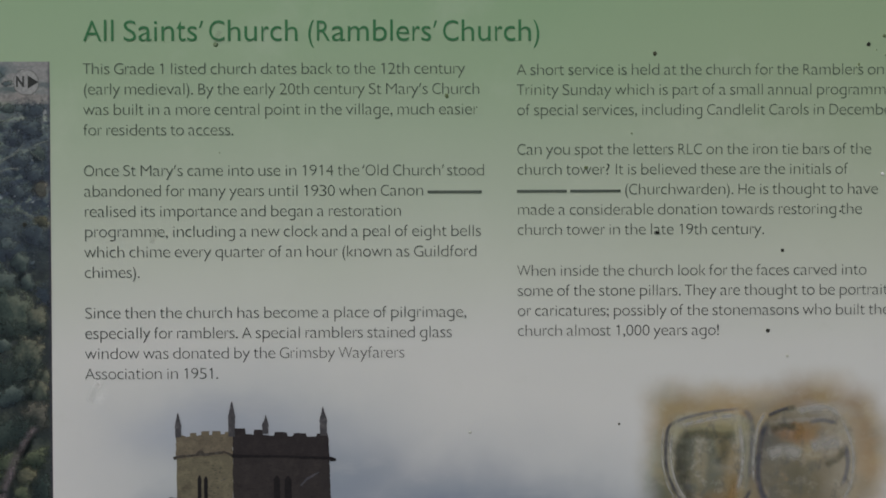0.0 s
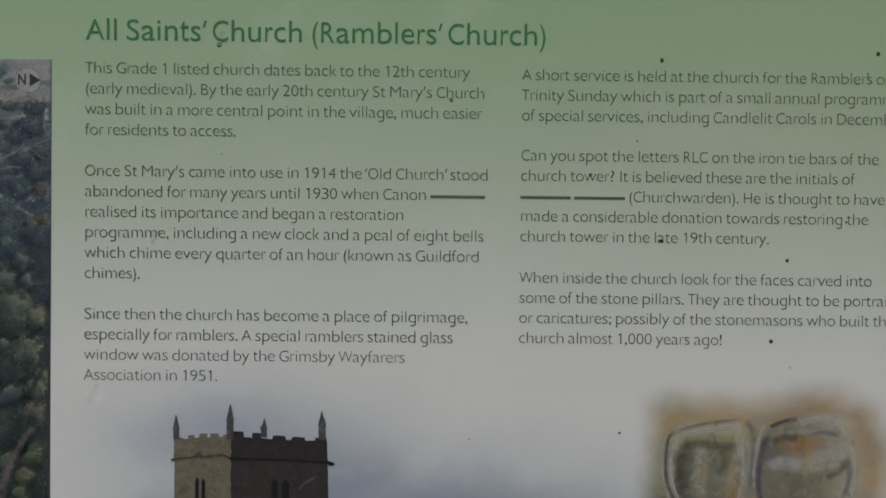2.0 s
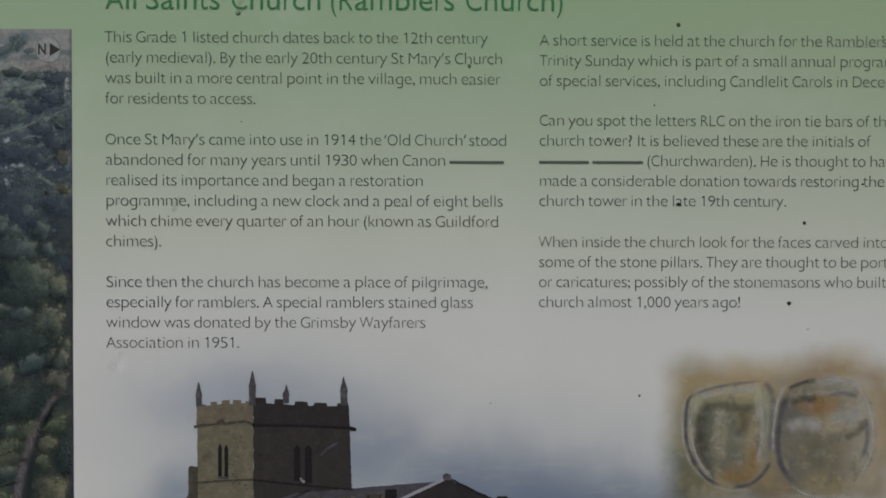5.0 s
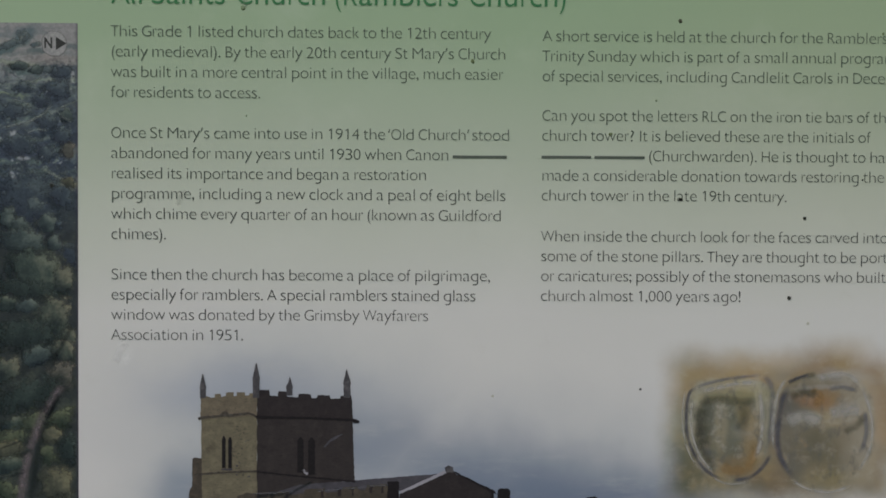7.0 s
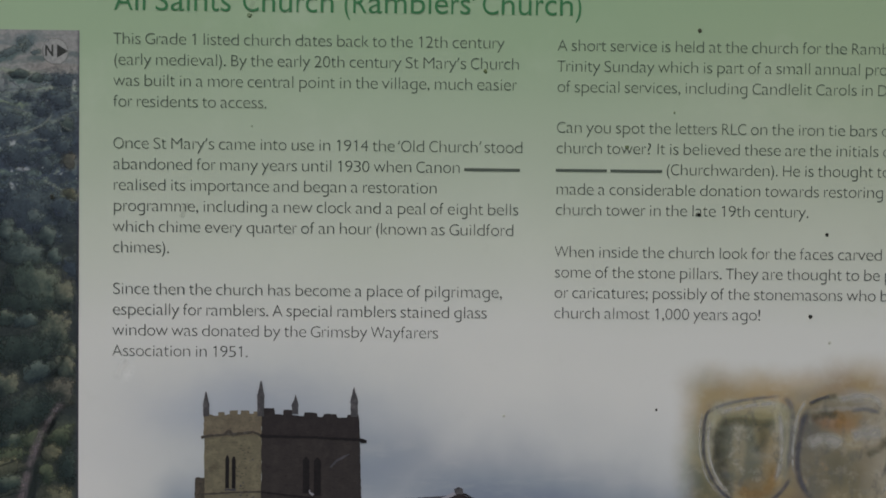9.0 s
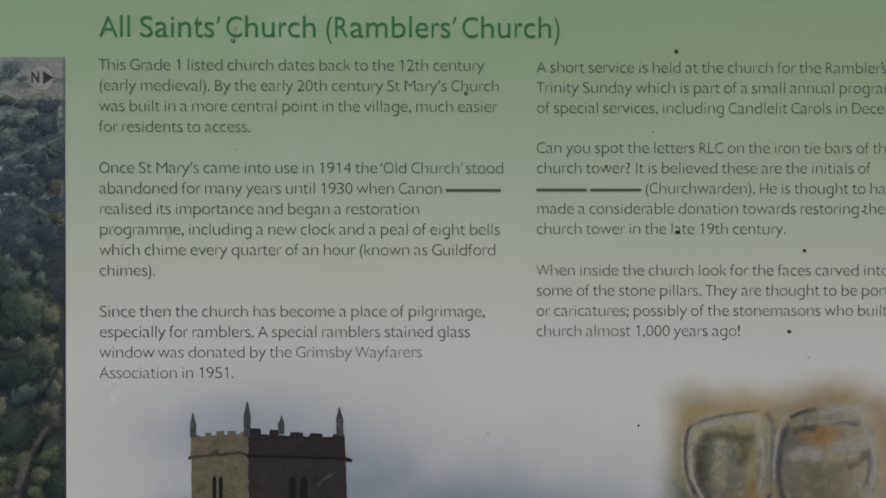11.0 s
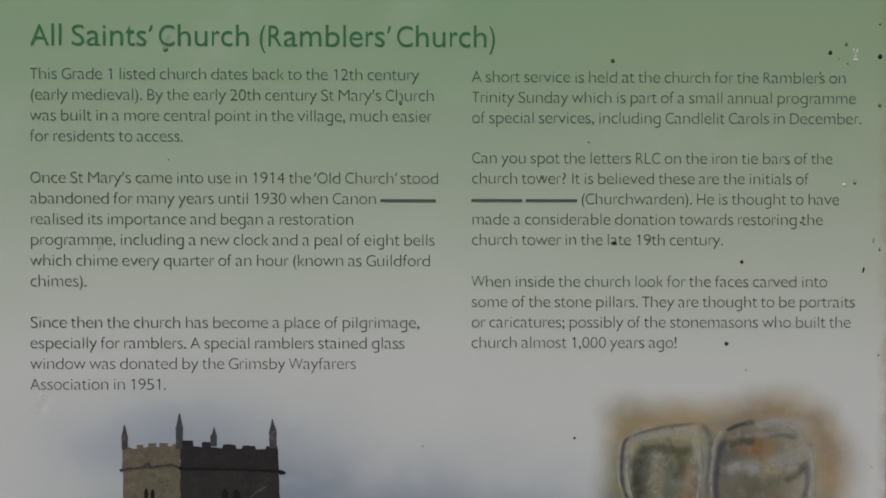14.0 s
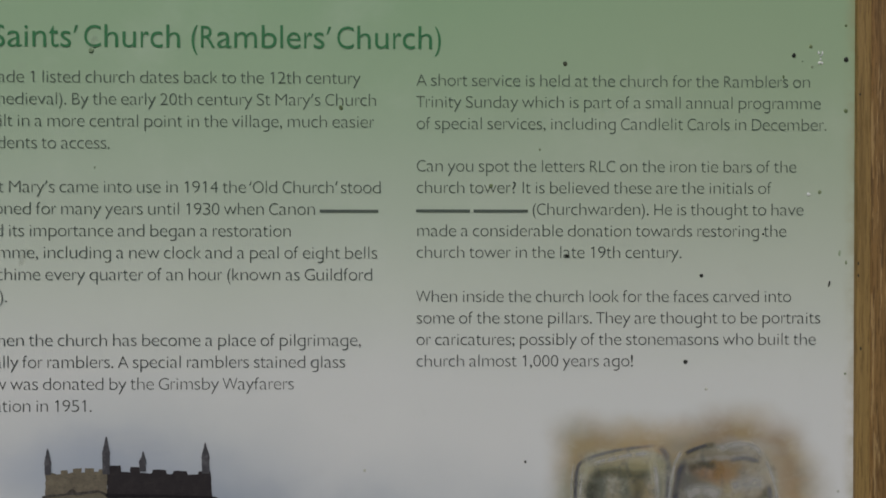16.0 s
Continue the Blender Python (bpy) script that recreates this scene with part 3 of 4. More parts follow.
def crown(u, v, ru, rv, turn, material, parent, depth, name="tree"):
    """A printed tree: a disc whose texture coordinates are 1 at the crown's edge."""
    bm = bmesh.new()
    uv = bm.loops.layers.uv.new("crown")
    c, s = math.cos(radians(turn)), math.sin(radians(turn))
    ring = [(1.45 * math.cos(i * math.tau / 20), 1.45 * math.sin(i * math.tau / 20)) for i in range(20)]
    spots = []
    for a, b in ((0, 0), *ring):
        x, z = a * ru * STEP, b * rv * STEP
        spots.append((bm.verts.new((min(-0.0131, gx(u) + x * c + z * s), -depth, gz(u, v) - x * s + z * c)), (a, b)))
    for i in range(20):
        fan = (spots[0], spots[1 + i], spots[1 + (i + 1) % 20])
        face = bm.faces.new([q[0] for q in fan])
        for loop, q in zip(face.loops, fan):
            loop[uv].uv = q[1]
    return part(name, bm, material, parent)


def brush(name, points, width, material, parent, depth, label=""):
    """A ribbon along a smooth line through points of the grid, with its length and width as texture coordinates."""
    pts = [Vector((gx(u), 0, gz(u, v))) for u, v in points]
    ends = [2 * pts[0] - pts[1], *pts, 2 * pts[-1] - pts[-2]]
    line = []
    for a, b, c, d in zip(ends, ends[1:], ends[2:], ends[3:]):
        for i in range(8):
            t = i / 8
            line.append(0.5 * (2 * b + (c - a) * t + (2 * a - 5 * b + 4 * c - d) * t * t + (3 * b - a - 3 * c + d) * t ** 3))
    line.append(pts[-1])
    half = width * STEP / 2
    bm = bmesh.new()
    uv = bm.loops.layers.uv.new("stroke")
    rows, n = [], len(line) - 1
    for i, at in enumerate(line):
        way = (line[min(n, i + 1)] - line[max(0, i - 1)]).normalized()
        side = Vector((-way.z, 0, way.x)) * half * (1 + 0.25 * noise.noise(at * 300))
        rows.append([(bm.verts.new(at + side * k + Vector((0, -depth, 0))), (i / n, k)) for k in (-1, 0, 1)])
    for r0, r1 in zip(rows, rows[1:]):
        for k in (0, 1):
            quad = (r0[k], r0[k + 1], r1[k + 1], r1[k])
            face = bm.faces.new([q[0] for q in quad])
            for loop, q in zip(face.loops, quad):
                loop[uv].uv = q[1]
    bmesh.ops.recalc_face_normals(bm, faces=bm.faces[:])
    return part(name, bm, material, parent, label)


# ---- the setting ----
bm = bmesh.new()
bmesh.ops.create_grid(bm, x_segments=8, y_segments=8, size=600)
ground = part("ground", bm, M_GRASS)
tagged(ground, "mown green grass round the notice board", "ground", kind="structure")

# ---- the wooden notice board ----
LEFT, RIGHT, LOW, HIGH = -0.503, 0.3342, -0.52, 0.062
BASE = 1.5
board = new("notice_board")
board.location = (0, 0, BASE)
tagged(board, "weathered brown wooden notice board frame on two posts", "notice board")
part("backing_board", bar(LEFT - 0.03, RIGHT + 0.03, 0.0045, 0.018, LOW - 0.03, HIGH + 0.03, 0.001), M_STILE, board)
part("bead", bar(RIGHT, RIGHT + 0.0085, -0.0021, 0.0045, LOW, HIGH, 0.0006, 2), M_BEAD, board, "olive brown varnished wooden bead")
part("bead", bar(LEFT - 0.0075, LEFT, -0.004, 0.0045, LOW, HIGH, 0.0009, 3), M_BEAD, board, "olive brown varnished wooden bead")
part("bead", bar(LEFT - 0.0075, RIGHT + 0.0085, -0.004, 0.0045, HIGH, HIGH + 0.0075, 0.0009, 3), M_BEAD, board, "olive brown varnished wooden bead")
part("bead", bar(LEFT - 0.0075, RIGHT + 0.0085, -0.004, 0.0045, LOW - 0.0075, LOW, 0.0009, 3), M_BEAD, board, "olive brown varnished wooden bead")
part("stile", bar(0.3391, 0.415, -0.0030, 0.03, LOW - 0.07, HIGH + 0.07, 0.0012, 3), M_STILE, board)
part("stile", bar(LEFT - 0.083, LEFT - 0.0055, -0.008, 0.03, LOW - 0.07, HIGH + 0.07, 0.0012, 3), M_STILE, board)
part("rail", bar(LEFT - 0.0055, 0.3398, -0.0078, 0.03, HIGH + 0.0055, HIGH + 0.07, 0.0012, 3), M_STILE, board)
part("rail", bar(LEFT - 0.0055, 0.3398, -0.0078, 0.03, LOW - 0.07, LOW - 0.0055, 0.0012, 3), M_STILE, board)
part("post", bar(0.33, 0.42, 0.03, 0.12, -BASE - 0.3, HIGH + 0.12, 0.004), M_STILE, board)
part("post", bar(LEFT - 0.088, LEFT + 0.002, 0.03, 0.12, -BASE - 0.3, HIGH + 0.12, 0.004), M_STILE, board)

# ---- the printed panel ----
panel = new("information_panel")
panel.location = (0, 0, BASE)
tagged(panel, "printed information panel, green fading to pale grey, with pictures", "information panel")
# all pictures and lettering are flat ink on this sheet
part("sheet", bar(LEFT + 0.0005, RIGHT + 0.004, 0.0, 0.004, LOW + 0.0005, HIGH - 0.0005), M_SHEET, panel)

# the aerial photograph and its north badge
aerial = part("aerial_photograph", rect(-0.485, -0.0130, -0.33, 0.0037, 0.00010), M_AERIAL, panel, "dark printed aerial photograph of woods and fields")
badge = crown(97, 78, 23, 23, 0, T_BADGE, aerial, 0.00020, "north_badge")
tagged(badge, "pale round badge")
part("arrow", polygon([(100, 66), (119, 77.5), (100, 89)], 0.00024), M_BADGE, aerial, "black arrowhead")

# the photograph of the church, faded into the sheet
part("sky_wash", rect(gx(60), gx(1330), gz(700, 1090), gz(700, 540), 0.00008), M_SKY, panel, "grey-blue clouded sky fading out")
church = part("church_picture", polygon([(357, 704), (455, 701), (455, 1010), (357, 1010)], 0.00014, 0.7), M_LIT, panel, "printed photograph of a stone church tower")
D1, D2, D3 = 0.00018, 0.00024, 0.00030
# the tower side turned from the sun, its shade put into the ink
part("shaded_wall", polygon([(455, 700), (622, 707), (623, 742), (627, 852), (628, 1010), (455, 1010)], D1, 0.7), M_SHADE, church)
part("parapet", polygon([(356, 701), (372, 702), (372, 704), (381, 703), (381, 698), (392, 697), (392, 702), (400, 701), (400, 695), (414, 694), (414, 701),
                         (419, 700), (419, 694), (434, 694), (434, 700), (441, 699), (442, 696), (455, 695), (455, 736), (356, 742)], D1, 0.7), M_PARAPET, church)
part("parapet", polygon([(455, 690), (476, 690), (477, 700), (491, 701), (493, 693), (507, 693), (508, 702), (526, 703), (528, 697), (549, 698), (550, 705),
                         (560, 705), (561, 699), (583, 700), (584, 706), (600, 706), (602, 700), (621, 700), (623, 745), (455, 737)], D2, 0.7), M_DARK, church)
part("buttress", polygon([(341, 812), (345, 809), (358, 811), (359, 1010), (328, 1010), (336, 870), (341, 858)], D1, 0.7), M_AISLE, church)
for base_l, base_r, foot, shoulder, mid, tip in ((354, 366, 704, 684, 359.5, 662), (446.5, 460, 704, 668, 453.5, 643), (505.5, 518, 700, 683, 512.5, 667), (606, 620, 704, 676, 612.5, 653)):
    part("pinnacle", polygon([(base_l + 1, foot), (base_l + 1, shoulder + 6), (base_l, shoulder + 3), (base_l + 0.5, shoulder), (mid - 2.5, tip + 9), (mid - 0.6, tip),
                              (mid + 0.6, tip), (mid + 2.6, tip + 9), (base_r - 0.5, shoulder), (base_r, shoulder + 3), (base_r - 1, shoulder + 6), (base_r - 1, foot)], D3, 0.35), M_SPIRE, church)
part("string_course", polygon([(351, 739), (357, 737), (390, 734), (394, 729), (402, 727), (407, 733), (441, 729), (452, 734), (455, 740), (440, 733), (408, 737), (396, 737), (357, 741), (353, 744)], D3, 0.7), M_STRING, church)
part("string_course", polygon([(452, 735), (530, 737), (622, 741), (628, 742), (635, 745), (634, 749), (626, 749), (622, 746), (530, 741), (453, 741)], D3, 0.7), M_VOID, church)
part("string_course", polygon([(344, 838), (400, 834), (455, 832), (455, 835), (400, 837), (344, 841)], D3, 0.7), M_STRING, church)
part("string_course", polygon([(455, 833), (540, 842), (628, 851), (628, 854), (540, 845), (455, 836)], D3, 0.7), M_VOID, church)
for l, r, top, low in ((393.5, 400, 771, 828), (404.5, 411, 773, 828), (526, 537, 773, 836), (545, 557, 774, 840)):
    m = (l + r) / 2
    part("window_light", polygon([(l, low), (l, top + 6), (m - 1, top), (m + 1, top), (r, top + 6), (r, low)], D3, 0.3), M_VOID, church)
part("mullion", polygon([(400.5, 776), (404, 776), (404, 830), (400.5, 830)], D3, 0.7), M_LIT, church)
part("mullion", polygon([(539, 780), (543.5, 780), (543.5, 836), (539, 834)], D3, 0.7), M_SHADE, church)
part("sill", polygon([(392, 829), (412, 829), (411, 832), (393, 832)], D3, 0.7), M_ROOF, church)
part("sill", polygon([(533, 832), (538, 830), (546, 838), (543, 840)], D3, 0.7), M_COPING, church)
part("iron_tie", polygon([(572, 791), (575, 792), (584, 782), (606, 769), (605, 767), (582, 778)], D3, 0.7), M_ROOF, church)
part("aisle_roof", polygon([(484, 872), (530, 858), (628, 850), (790, 838), (712, 872), (690, 862), (560, 880)], D2, 0.7), M_ROOF, church)
part("aisle_wall", polygon([(420, 878), (438, 872), (456, 874), (456, 880), (474, 880), (476, 872), (510, 869), (512, 876), (538, 873), (540, 866), (575, 864), (576, 872), (604, 870),
                            (606, 863), (632, 861), (634, 868), (646, 867), (648, 859), (686, 856), (686, 1010), (420, 1010)], D3, 0.7), M_AISLE, church)
# shade along the gutter and a shadow line, drawn as dark strokes
brush("gutter_shade", ((496, 886), (526, 866), (558, 850)), 7, B_HEDGE, church, 0.00039)
brush("shadow_line", ((454, 878), (480, 876), (508, 874)), 9, B_HEDGE, church, 0.00037)
for u, v, w in ((458, 880, 4), (481, 879, 3), (508, 877, 3.5), (570, 875, 2.6), (600, 872, 3), (624, 871, 2.4), (656, 867, 3), (676, 866, 2.2)):
    part("embrasure", polygon([(u - w, v - 5), (u + w, v - 6), (u + w * 0.8, v + 5), (u - w * 0.8, v + 6)], 0.00036, 0.8), M_DARK, church)
    brush("ledge", ((u - 10, v - 6), (u + 1, v - 7), (u + 12, v - 8)), 4, B_GREY, church, 0.00040)
# pitted stones beside the tower window
for i in range(46):
    u, v = 424 + random.gauss(0, 9), random.uniform(752, 850)
    r = random.uniform(0.9, 2.4)
    part("worn_stone", polygon([(u + r * math.cos(k * 1.26), v + r * 0.6 * math.sin(k * 1.26)) for k in range(5)], D2 + 0.00001, 0.5), random.choice((M_WORN, M_WORN, M_STRING, M_ROOF)), church)
part("kneeler", polygon([(685, 853), (705, 852), (706, 1010), (685, 1010)], 0.00036, 0.7), M_VOID, church)
part("gable", polygon([(706, 874), (790, 836), (800, 836), (872, 873), (880, 1010), (706, 1010)], D3, 0.7), M_DARK, church)
part("coping", polygon([(708, 869), (748, 850), (786, 833), (790, 837), (752, 855), (710, 873)], 0.00036, 0.7), M_COPING, church)
part("coping", polygon([(797, 834), (802, 834), (874, 869), (880, 876), (870, 873)], 0.00036, 0.7), M_VOID, church)
part("cross_base", polygon([(786, 827), (793, 824), (800, 826), (802, 836), (788, 837)], 0.00038, 0.7), M_SPIRE, church)
part("chimney_stack", polygon([(880, 868), (883, 865), (899, 865), (902, 869), (902, 1010), (880, 1010)], 0.00036, 0.7), M_VOID, church)
part("chimney_stack", polygon([(868, 868), (871, 866), (873, 873), (873, 1010), (866, 1010)], 0.00034, 0.7), M_VOID, church)
part("ridge_end", polygon([(1030, 886), (1042, 880), (1052, 879), (1062, 886), (1066, 1010), (1026, 1010)], 0.00034, 0.7), M_VOID, church)

# the watercolour of two carved stones
carved = part("carved_stone_picture", rect(gx(1090), gx(1660), gz(1370, 960), gz(1370, 550), 0.00012), M_CARVED, panel, "watercolour of two pale carved stones on tan")

stroke_depth = 0.00016


def stroke(material, width, *points):
    """One stroke of the watercolour, over those before it."""
    global stroke_depth
    brush("brush_stroke", points, width, material, carved, stroke_depth)
    stroke_depth += 0.000004


stroke(B_TAN, 30, (1270, 822), (1300, 836), (1328, 822), (1338, 780))
stroke(B_TAN, 22, (1432, 690), (1452, 702), (1440, 722))
stroke(B_OLIVE, 26, (1234, 716), (1262, 708), (1300, 710), (1340, 712))
stroke(B_OLIVE, 30, (1244, 720), (1242, 755), (1250, 795))
stroke(B_OLIVE, 28, (1312, 712), (1316, 740), (1306, 768))
stroke(B_OLIVE, 20, (1492, 768), (1516, 754), (1534, 734))
stroke(B_OLIVE, 20, (1396, 704), (1420, 696), (1446, 700))
stroke(B_GREY, 9, (1226, 687), (1262, 676), (1300, 669), (1350, 664))
stroke(B_GREY, 16, (1348, 664), (1364, 686), (1364, 740), (1360, 800))
stroke(B_GREY, 13, (1464, 690), (1490, 686), (1520, 694))
stroke(B_GREY, 14, (1530, 722), (1534, 765), (1524, 806))
stroke(B_DARK, 10, (1236, 683), (1218, 696), (1213, 730), (1214, 765), (1224, 797), (1242, 826), (1262, 843), (1290, 853))
stroke(B_DARK, 11, (1294, 853), (1325, 847), (1348, 830), (1366, 802))
stroke(B_OLIVE, 22, (1231, 710), (1231, 750), (1238, 790), (1252, 815), (1268, 836))
stroke(B_DARK, 17, (1398, 680), (1384, 705), (1378, 735), (1375, 770), (1378, 800), (1389, 826), (1410, 852))
stroke(B_OLIVE, 14, (1390, 680), (1415, 669), (1446, 662))
stroke(B_DARK, 8, (1392, 678), (1412, 669), (1430, 664))
stroke(B_PALE, 15, (1238, 694), (1270, 686), (1300, 680), (1344, 676))
stroke(B_PALE, 6, (1211, 684), (1206, 730), (1208, 765), (1219, 804), (1240, 836))
stroke(B_PALE, 9, (1224, 696), (1221, 740), (1227, 782), (1242, 814), (1264, 840))
stroke(B_PALE, 14, (1342, 684), (1347, 730), (1347, 775), (1336, 818))
stroke(B_PALE, 10, (1392, 668), (1378, 690), (1370, 725), (1367, 765), (1369, 800))
stroke(B_PALE, 18, (1440, 672), (1470, 665), (1500, 664), (1526, 684))
stroke(B_PALE, 11, (1520, 680), (1536, 715), (1544, 755), (1538, 802), (1516, 842))
stroke(B_PALE, 9, (1400, 850), (1430, 867), (1470, 873), (1512, 860))
stroke(B_PALE, 34, (1390, 748), (1420, 738), (1456, 748))
stroke(B_PALE, 34, (1466, 736), (1494, 726), (1526, 728))
stroke(B_PALE, 6, (1258, 846), (1290, 858), (1328, 854))

# the trees of the aerial photograph, from the far slope to the near wood
tree_depth = 0.000104


def tree(u, v, ru, rv, turn, material):
    """One tree of the photograph, over those farther off."""
    global tree_depth
    crown(u, v, ru, rv, turn, material, aerial, tree_depth)
    tree_depth += 0.000001


tree(44, 66, 13, 13, 0, T_HAZE)
tree(22, 78, 26, 8, -22, T_HAZE)
tree(64, 80, 12, 6, 0, T_HAZE)
tree(36, 118, 22, 9, 0, T_COOL)
tree(64, 124, 16, 9, 0, T_COOL)
tree(84, 122, 12, 8, 0, T_HAZE)
tree(114, 126, 26, 14, -10, T_SLOPE)
tree(42, 156, 18, 10, 0, T_SLOPE)
tree(104, 158, 32, 20, 0, T_SLOPE)
tree(20, 196, 34, 16, 0, T_SLOPE)
tree(72, 178, 18, 14, 0, T_SLOPE)
tree(84, 216, 24, 16, 0, T_SLOPE)
tree(118, 204, 16, 14, 0, T_COOL)
tree(110, 240, 22, 18, 0, T_SLOPE)
tree(36, 256, 36, 22, 0, T_SLOPE)
tree(82, 272, 22, 16, 0, T_SLOPE)
tree(122, 266, 17, 16, 0, T_BROWN)
tree(60, 352, 90, 60, 8, T_SLOPE)
tree(112, 344, 38, 24, 10, T_SLOPE)
tree(124, 322, 16, 10, 12, T_GOLD)
tree(62, 360, 16, 11, 0, T_HAZE)
tree(82, 396, 17, 20, 0, T_COOL)
tree(14, 388, 16, 26, 0, T_COOL)
tree(36, 400, 18, 18, 0, T_COOL)
tree(40, 428, 48, 26, 8, T_COOL)
tree(94, 432, 15, 18, 0, T_COOL)
tree(128, 452, 26, 22, 12, T_SLOPE)
tree(66, 486, 66, 46, 22, T_GREEN)
tree(112, 496, 20, 30, 0, T_WARM)
tree(40, 512, 62, 20, 6, T_SHADE)
tree(12, 538, 22, 14, 0, T_GREEN)
tree(48, 542, 28, 15, 0, T_COOL)
tree(96, 560, 35, 37, 0, T_WARM)
tree(46, 594, 78, 34, -4, T_SHADE)
tree(122, 594, 18, 14, 0, T_WARM)
tree(66, 630, 34, 18, -24, T_COOL)
tree(8, 656, 32, 22, -18, T_WARM)
tree(116, 622, 28, 22, 0, T_WARM)
tree(112, 666, 30, 28, -10, T_BROWN)
tree(46, 702, 68, 32, -22, T_SHADE)
tree(108, 742, 36, 20, -24, T_OLIVE)
tree(88, 770, 22, 18, 0, T_GOLD)
tree(124, 798, 26, 34, 0, T_SHADE)
tree(28, 752, 36, 14, -10, T_GREEN)
tree(60, 748, 34, 20, -20, T_OLIVE)
tree(18, 776, 40, 16, -12, T_OLIVE)
tree(12, 796, 32, 17, -12, T_GOLD)
tree(14, 826, 34, 16, -14, T_GREEN)
tree(84, 806, 16, 24, 0, T_OLIVE)
tree(106, 860, 42, 34, 0, T_GOLD)
tree(10, 872, 28, 22, 0, T_OLIVE)

# tracks, hedges and the road of the aerial photograph
def drawn(name, material, width, *points):
    brush(name, points, width, material, aerial, 0.00019 if name == "hedge" else 0.00016)


drawn("track", B_TRACK, 7, (-6, 228), (40, 218), (72, 205), (96, 182))
drawn("track", B_TRACK, 5, (48, 148), (68, 140), (86, 131))
drawn("track", B_TRACK, 5, (106, 191), (122, 184), (137, 179))
drawn("track", B_TRACK, 4, (20, 176), (40, 180), (56, 188))
drawn("track", B_TRACK, 4, (98, 192), (110, 204), (128, 216))
drawn("track", B_TRACK, 5, (48, 236), (66, 229), (88, 231))
drawn("track", B_TRACK, 6, (84, 302), (98, 310), (112, 316))
drawn("road", B_ROAD, 18, (112, 682), (98, 698), (86, 718), (76, 738))
drawn("road", B_ROAD, 25, (84, 716), (70, 748), (60, 776), (50, 800))
drawn("road", B_ROAD, 23, (54, 796), (46, 822), (40, 850), (34, 900))
drawn("hedge", B_HEDGE, 16, (104, 700), (88, 728), (70, 780), (62, 826), (50, 900))
drawn("hedge", B_HEDGE, 9, (108, 690), (96, 716), (84, 740))
drawn("hedge", B_HEDGE, 6, (-4, 796), (18, 788), (38, 781))
drawn("hedge", B_HEDGE, 6, (22, 812), (40, 802), (58, 798))
drawn("hedge", B_HEDGE, 6, (-4, 850), (24, 842), (50, 836))
drawn("hedge", B_HEDGE, 8, (30, 742), (56, 730), (84, 716))
drawn("hedge", B_HEDGE, 14, (128, 574), (104, 618), (80, 652))

# pale smears and grime on the laminate
for material, width, points in ((B_SMEAR, 18, ((206, 644), (214, 622), (226, 604))), (B_GRIME, 14, ((316, 368), (322, 350), (332, 340))),
                                (B_GRIME, 12, ((430, 20), (432, 8), (438, -4)))):
    brush("smear", points, width, material, panel, 0.00028)

# ---- lettering ----
ADVANCE = {" ": 212, ".": 207, ",": 207, "(": 284, ")": 284, "\u2019": 208, "\u2018": 208, "?": 406, "!": 230, ";": 207}
ADVANCE.update(zip("abcdefghijklmnopqrstuvwxyz", (482, 569, 448, 564, 501, 292, 559, 555, 234, 243, 469, 236, 834, 555, 549, 569, 563, 327, 396, 331, 551, 481, 736, 463, 471, 428)))
ADVANCE.update(zip("ABCDEFGHIJKLMNOPQRSTUVWXYZ", (612, 542, 580, 666, 492, 487, 646, 652, 239, 370, 542, 472, 804, 658, 689, 532, 689, 538, 493, 497, 647, 558, 846, 571, 541, 553)))
ADVANCE.update({c: 513 for c in "0123456789"})
MASKED = {"#": 3373, "$": 3148, "%": 3190}
# free room beside each letter, in thousandths of its size
ROOM = {c: (40, 40) for c in "0123456789"}
for letters, left_room, right_room in (("a", 34, 14), ("bp", 74, 36), ("ceo", 38, 36), ("dgq", 38, 70), ("f", 20, 4), ("hnm", 74, 66), ("k", 74, 6), ("r", 74, 10), ("s", 38, 36), ("t", 16, 18),
                                       ("u", 66, 74), ("vy", 6, 6), ("wx", 12, 12), ("z", 22, 22), ("A", 4, 4), ("BPR", 76, 36), ("CG", 38, 34), ("D", 76, 36), ("EFL", 76, 26), ("HMN", 76, 76),
                                       ("OQ", 38, 38), ("S", 42, 40), ("TVYW", 6, 6), ("U", 72, 72), ("(", 74, 20), (")", 20, 74)):
    ROOM.update({c: (left_room, right_room) for c in letters})
# lines set a little wider or tighter than the rest, by their last word
TRACKING = {"Church": 0.998, "easier": 0.998, "access.": 0.992, "stood": 1.0018, "bells": 1.003, "Guildford": 1.004, "pilgrimage,": 1.007, "glass": 0.9935, "Wayfarers": 0.998,
            "on": 1.0075, "of the": 1.0025, "into": 1.0045, "century.": 1.0025, "Church)": 1.004}
UNSTRETCHED = set("ilj.,!;?I\u2019\u2018")
CAP, XH, ASC = 0.674, 0.484, 0.705
glyphs = {}


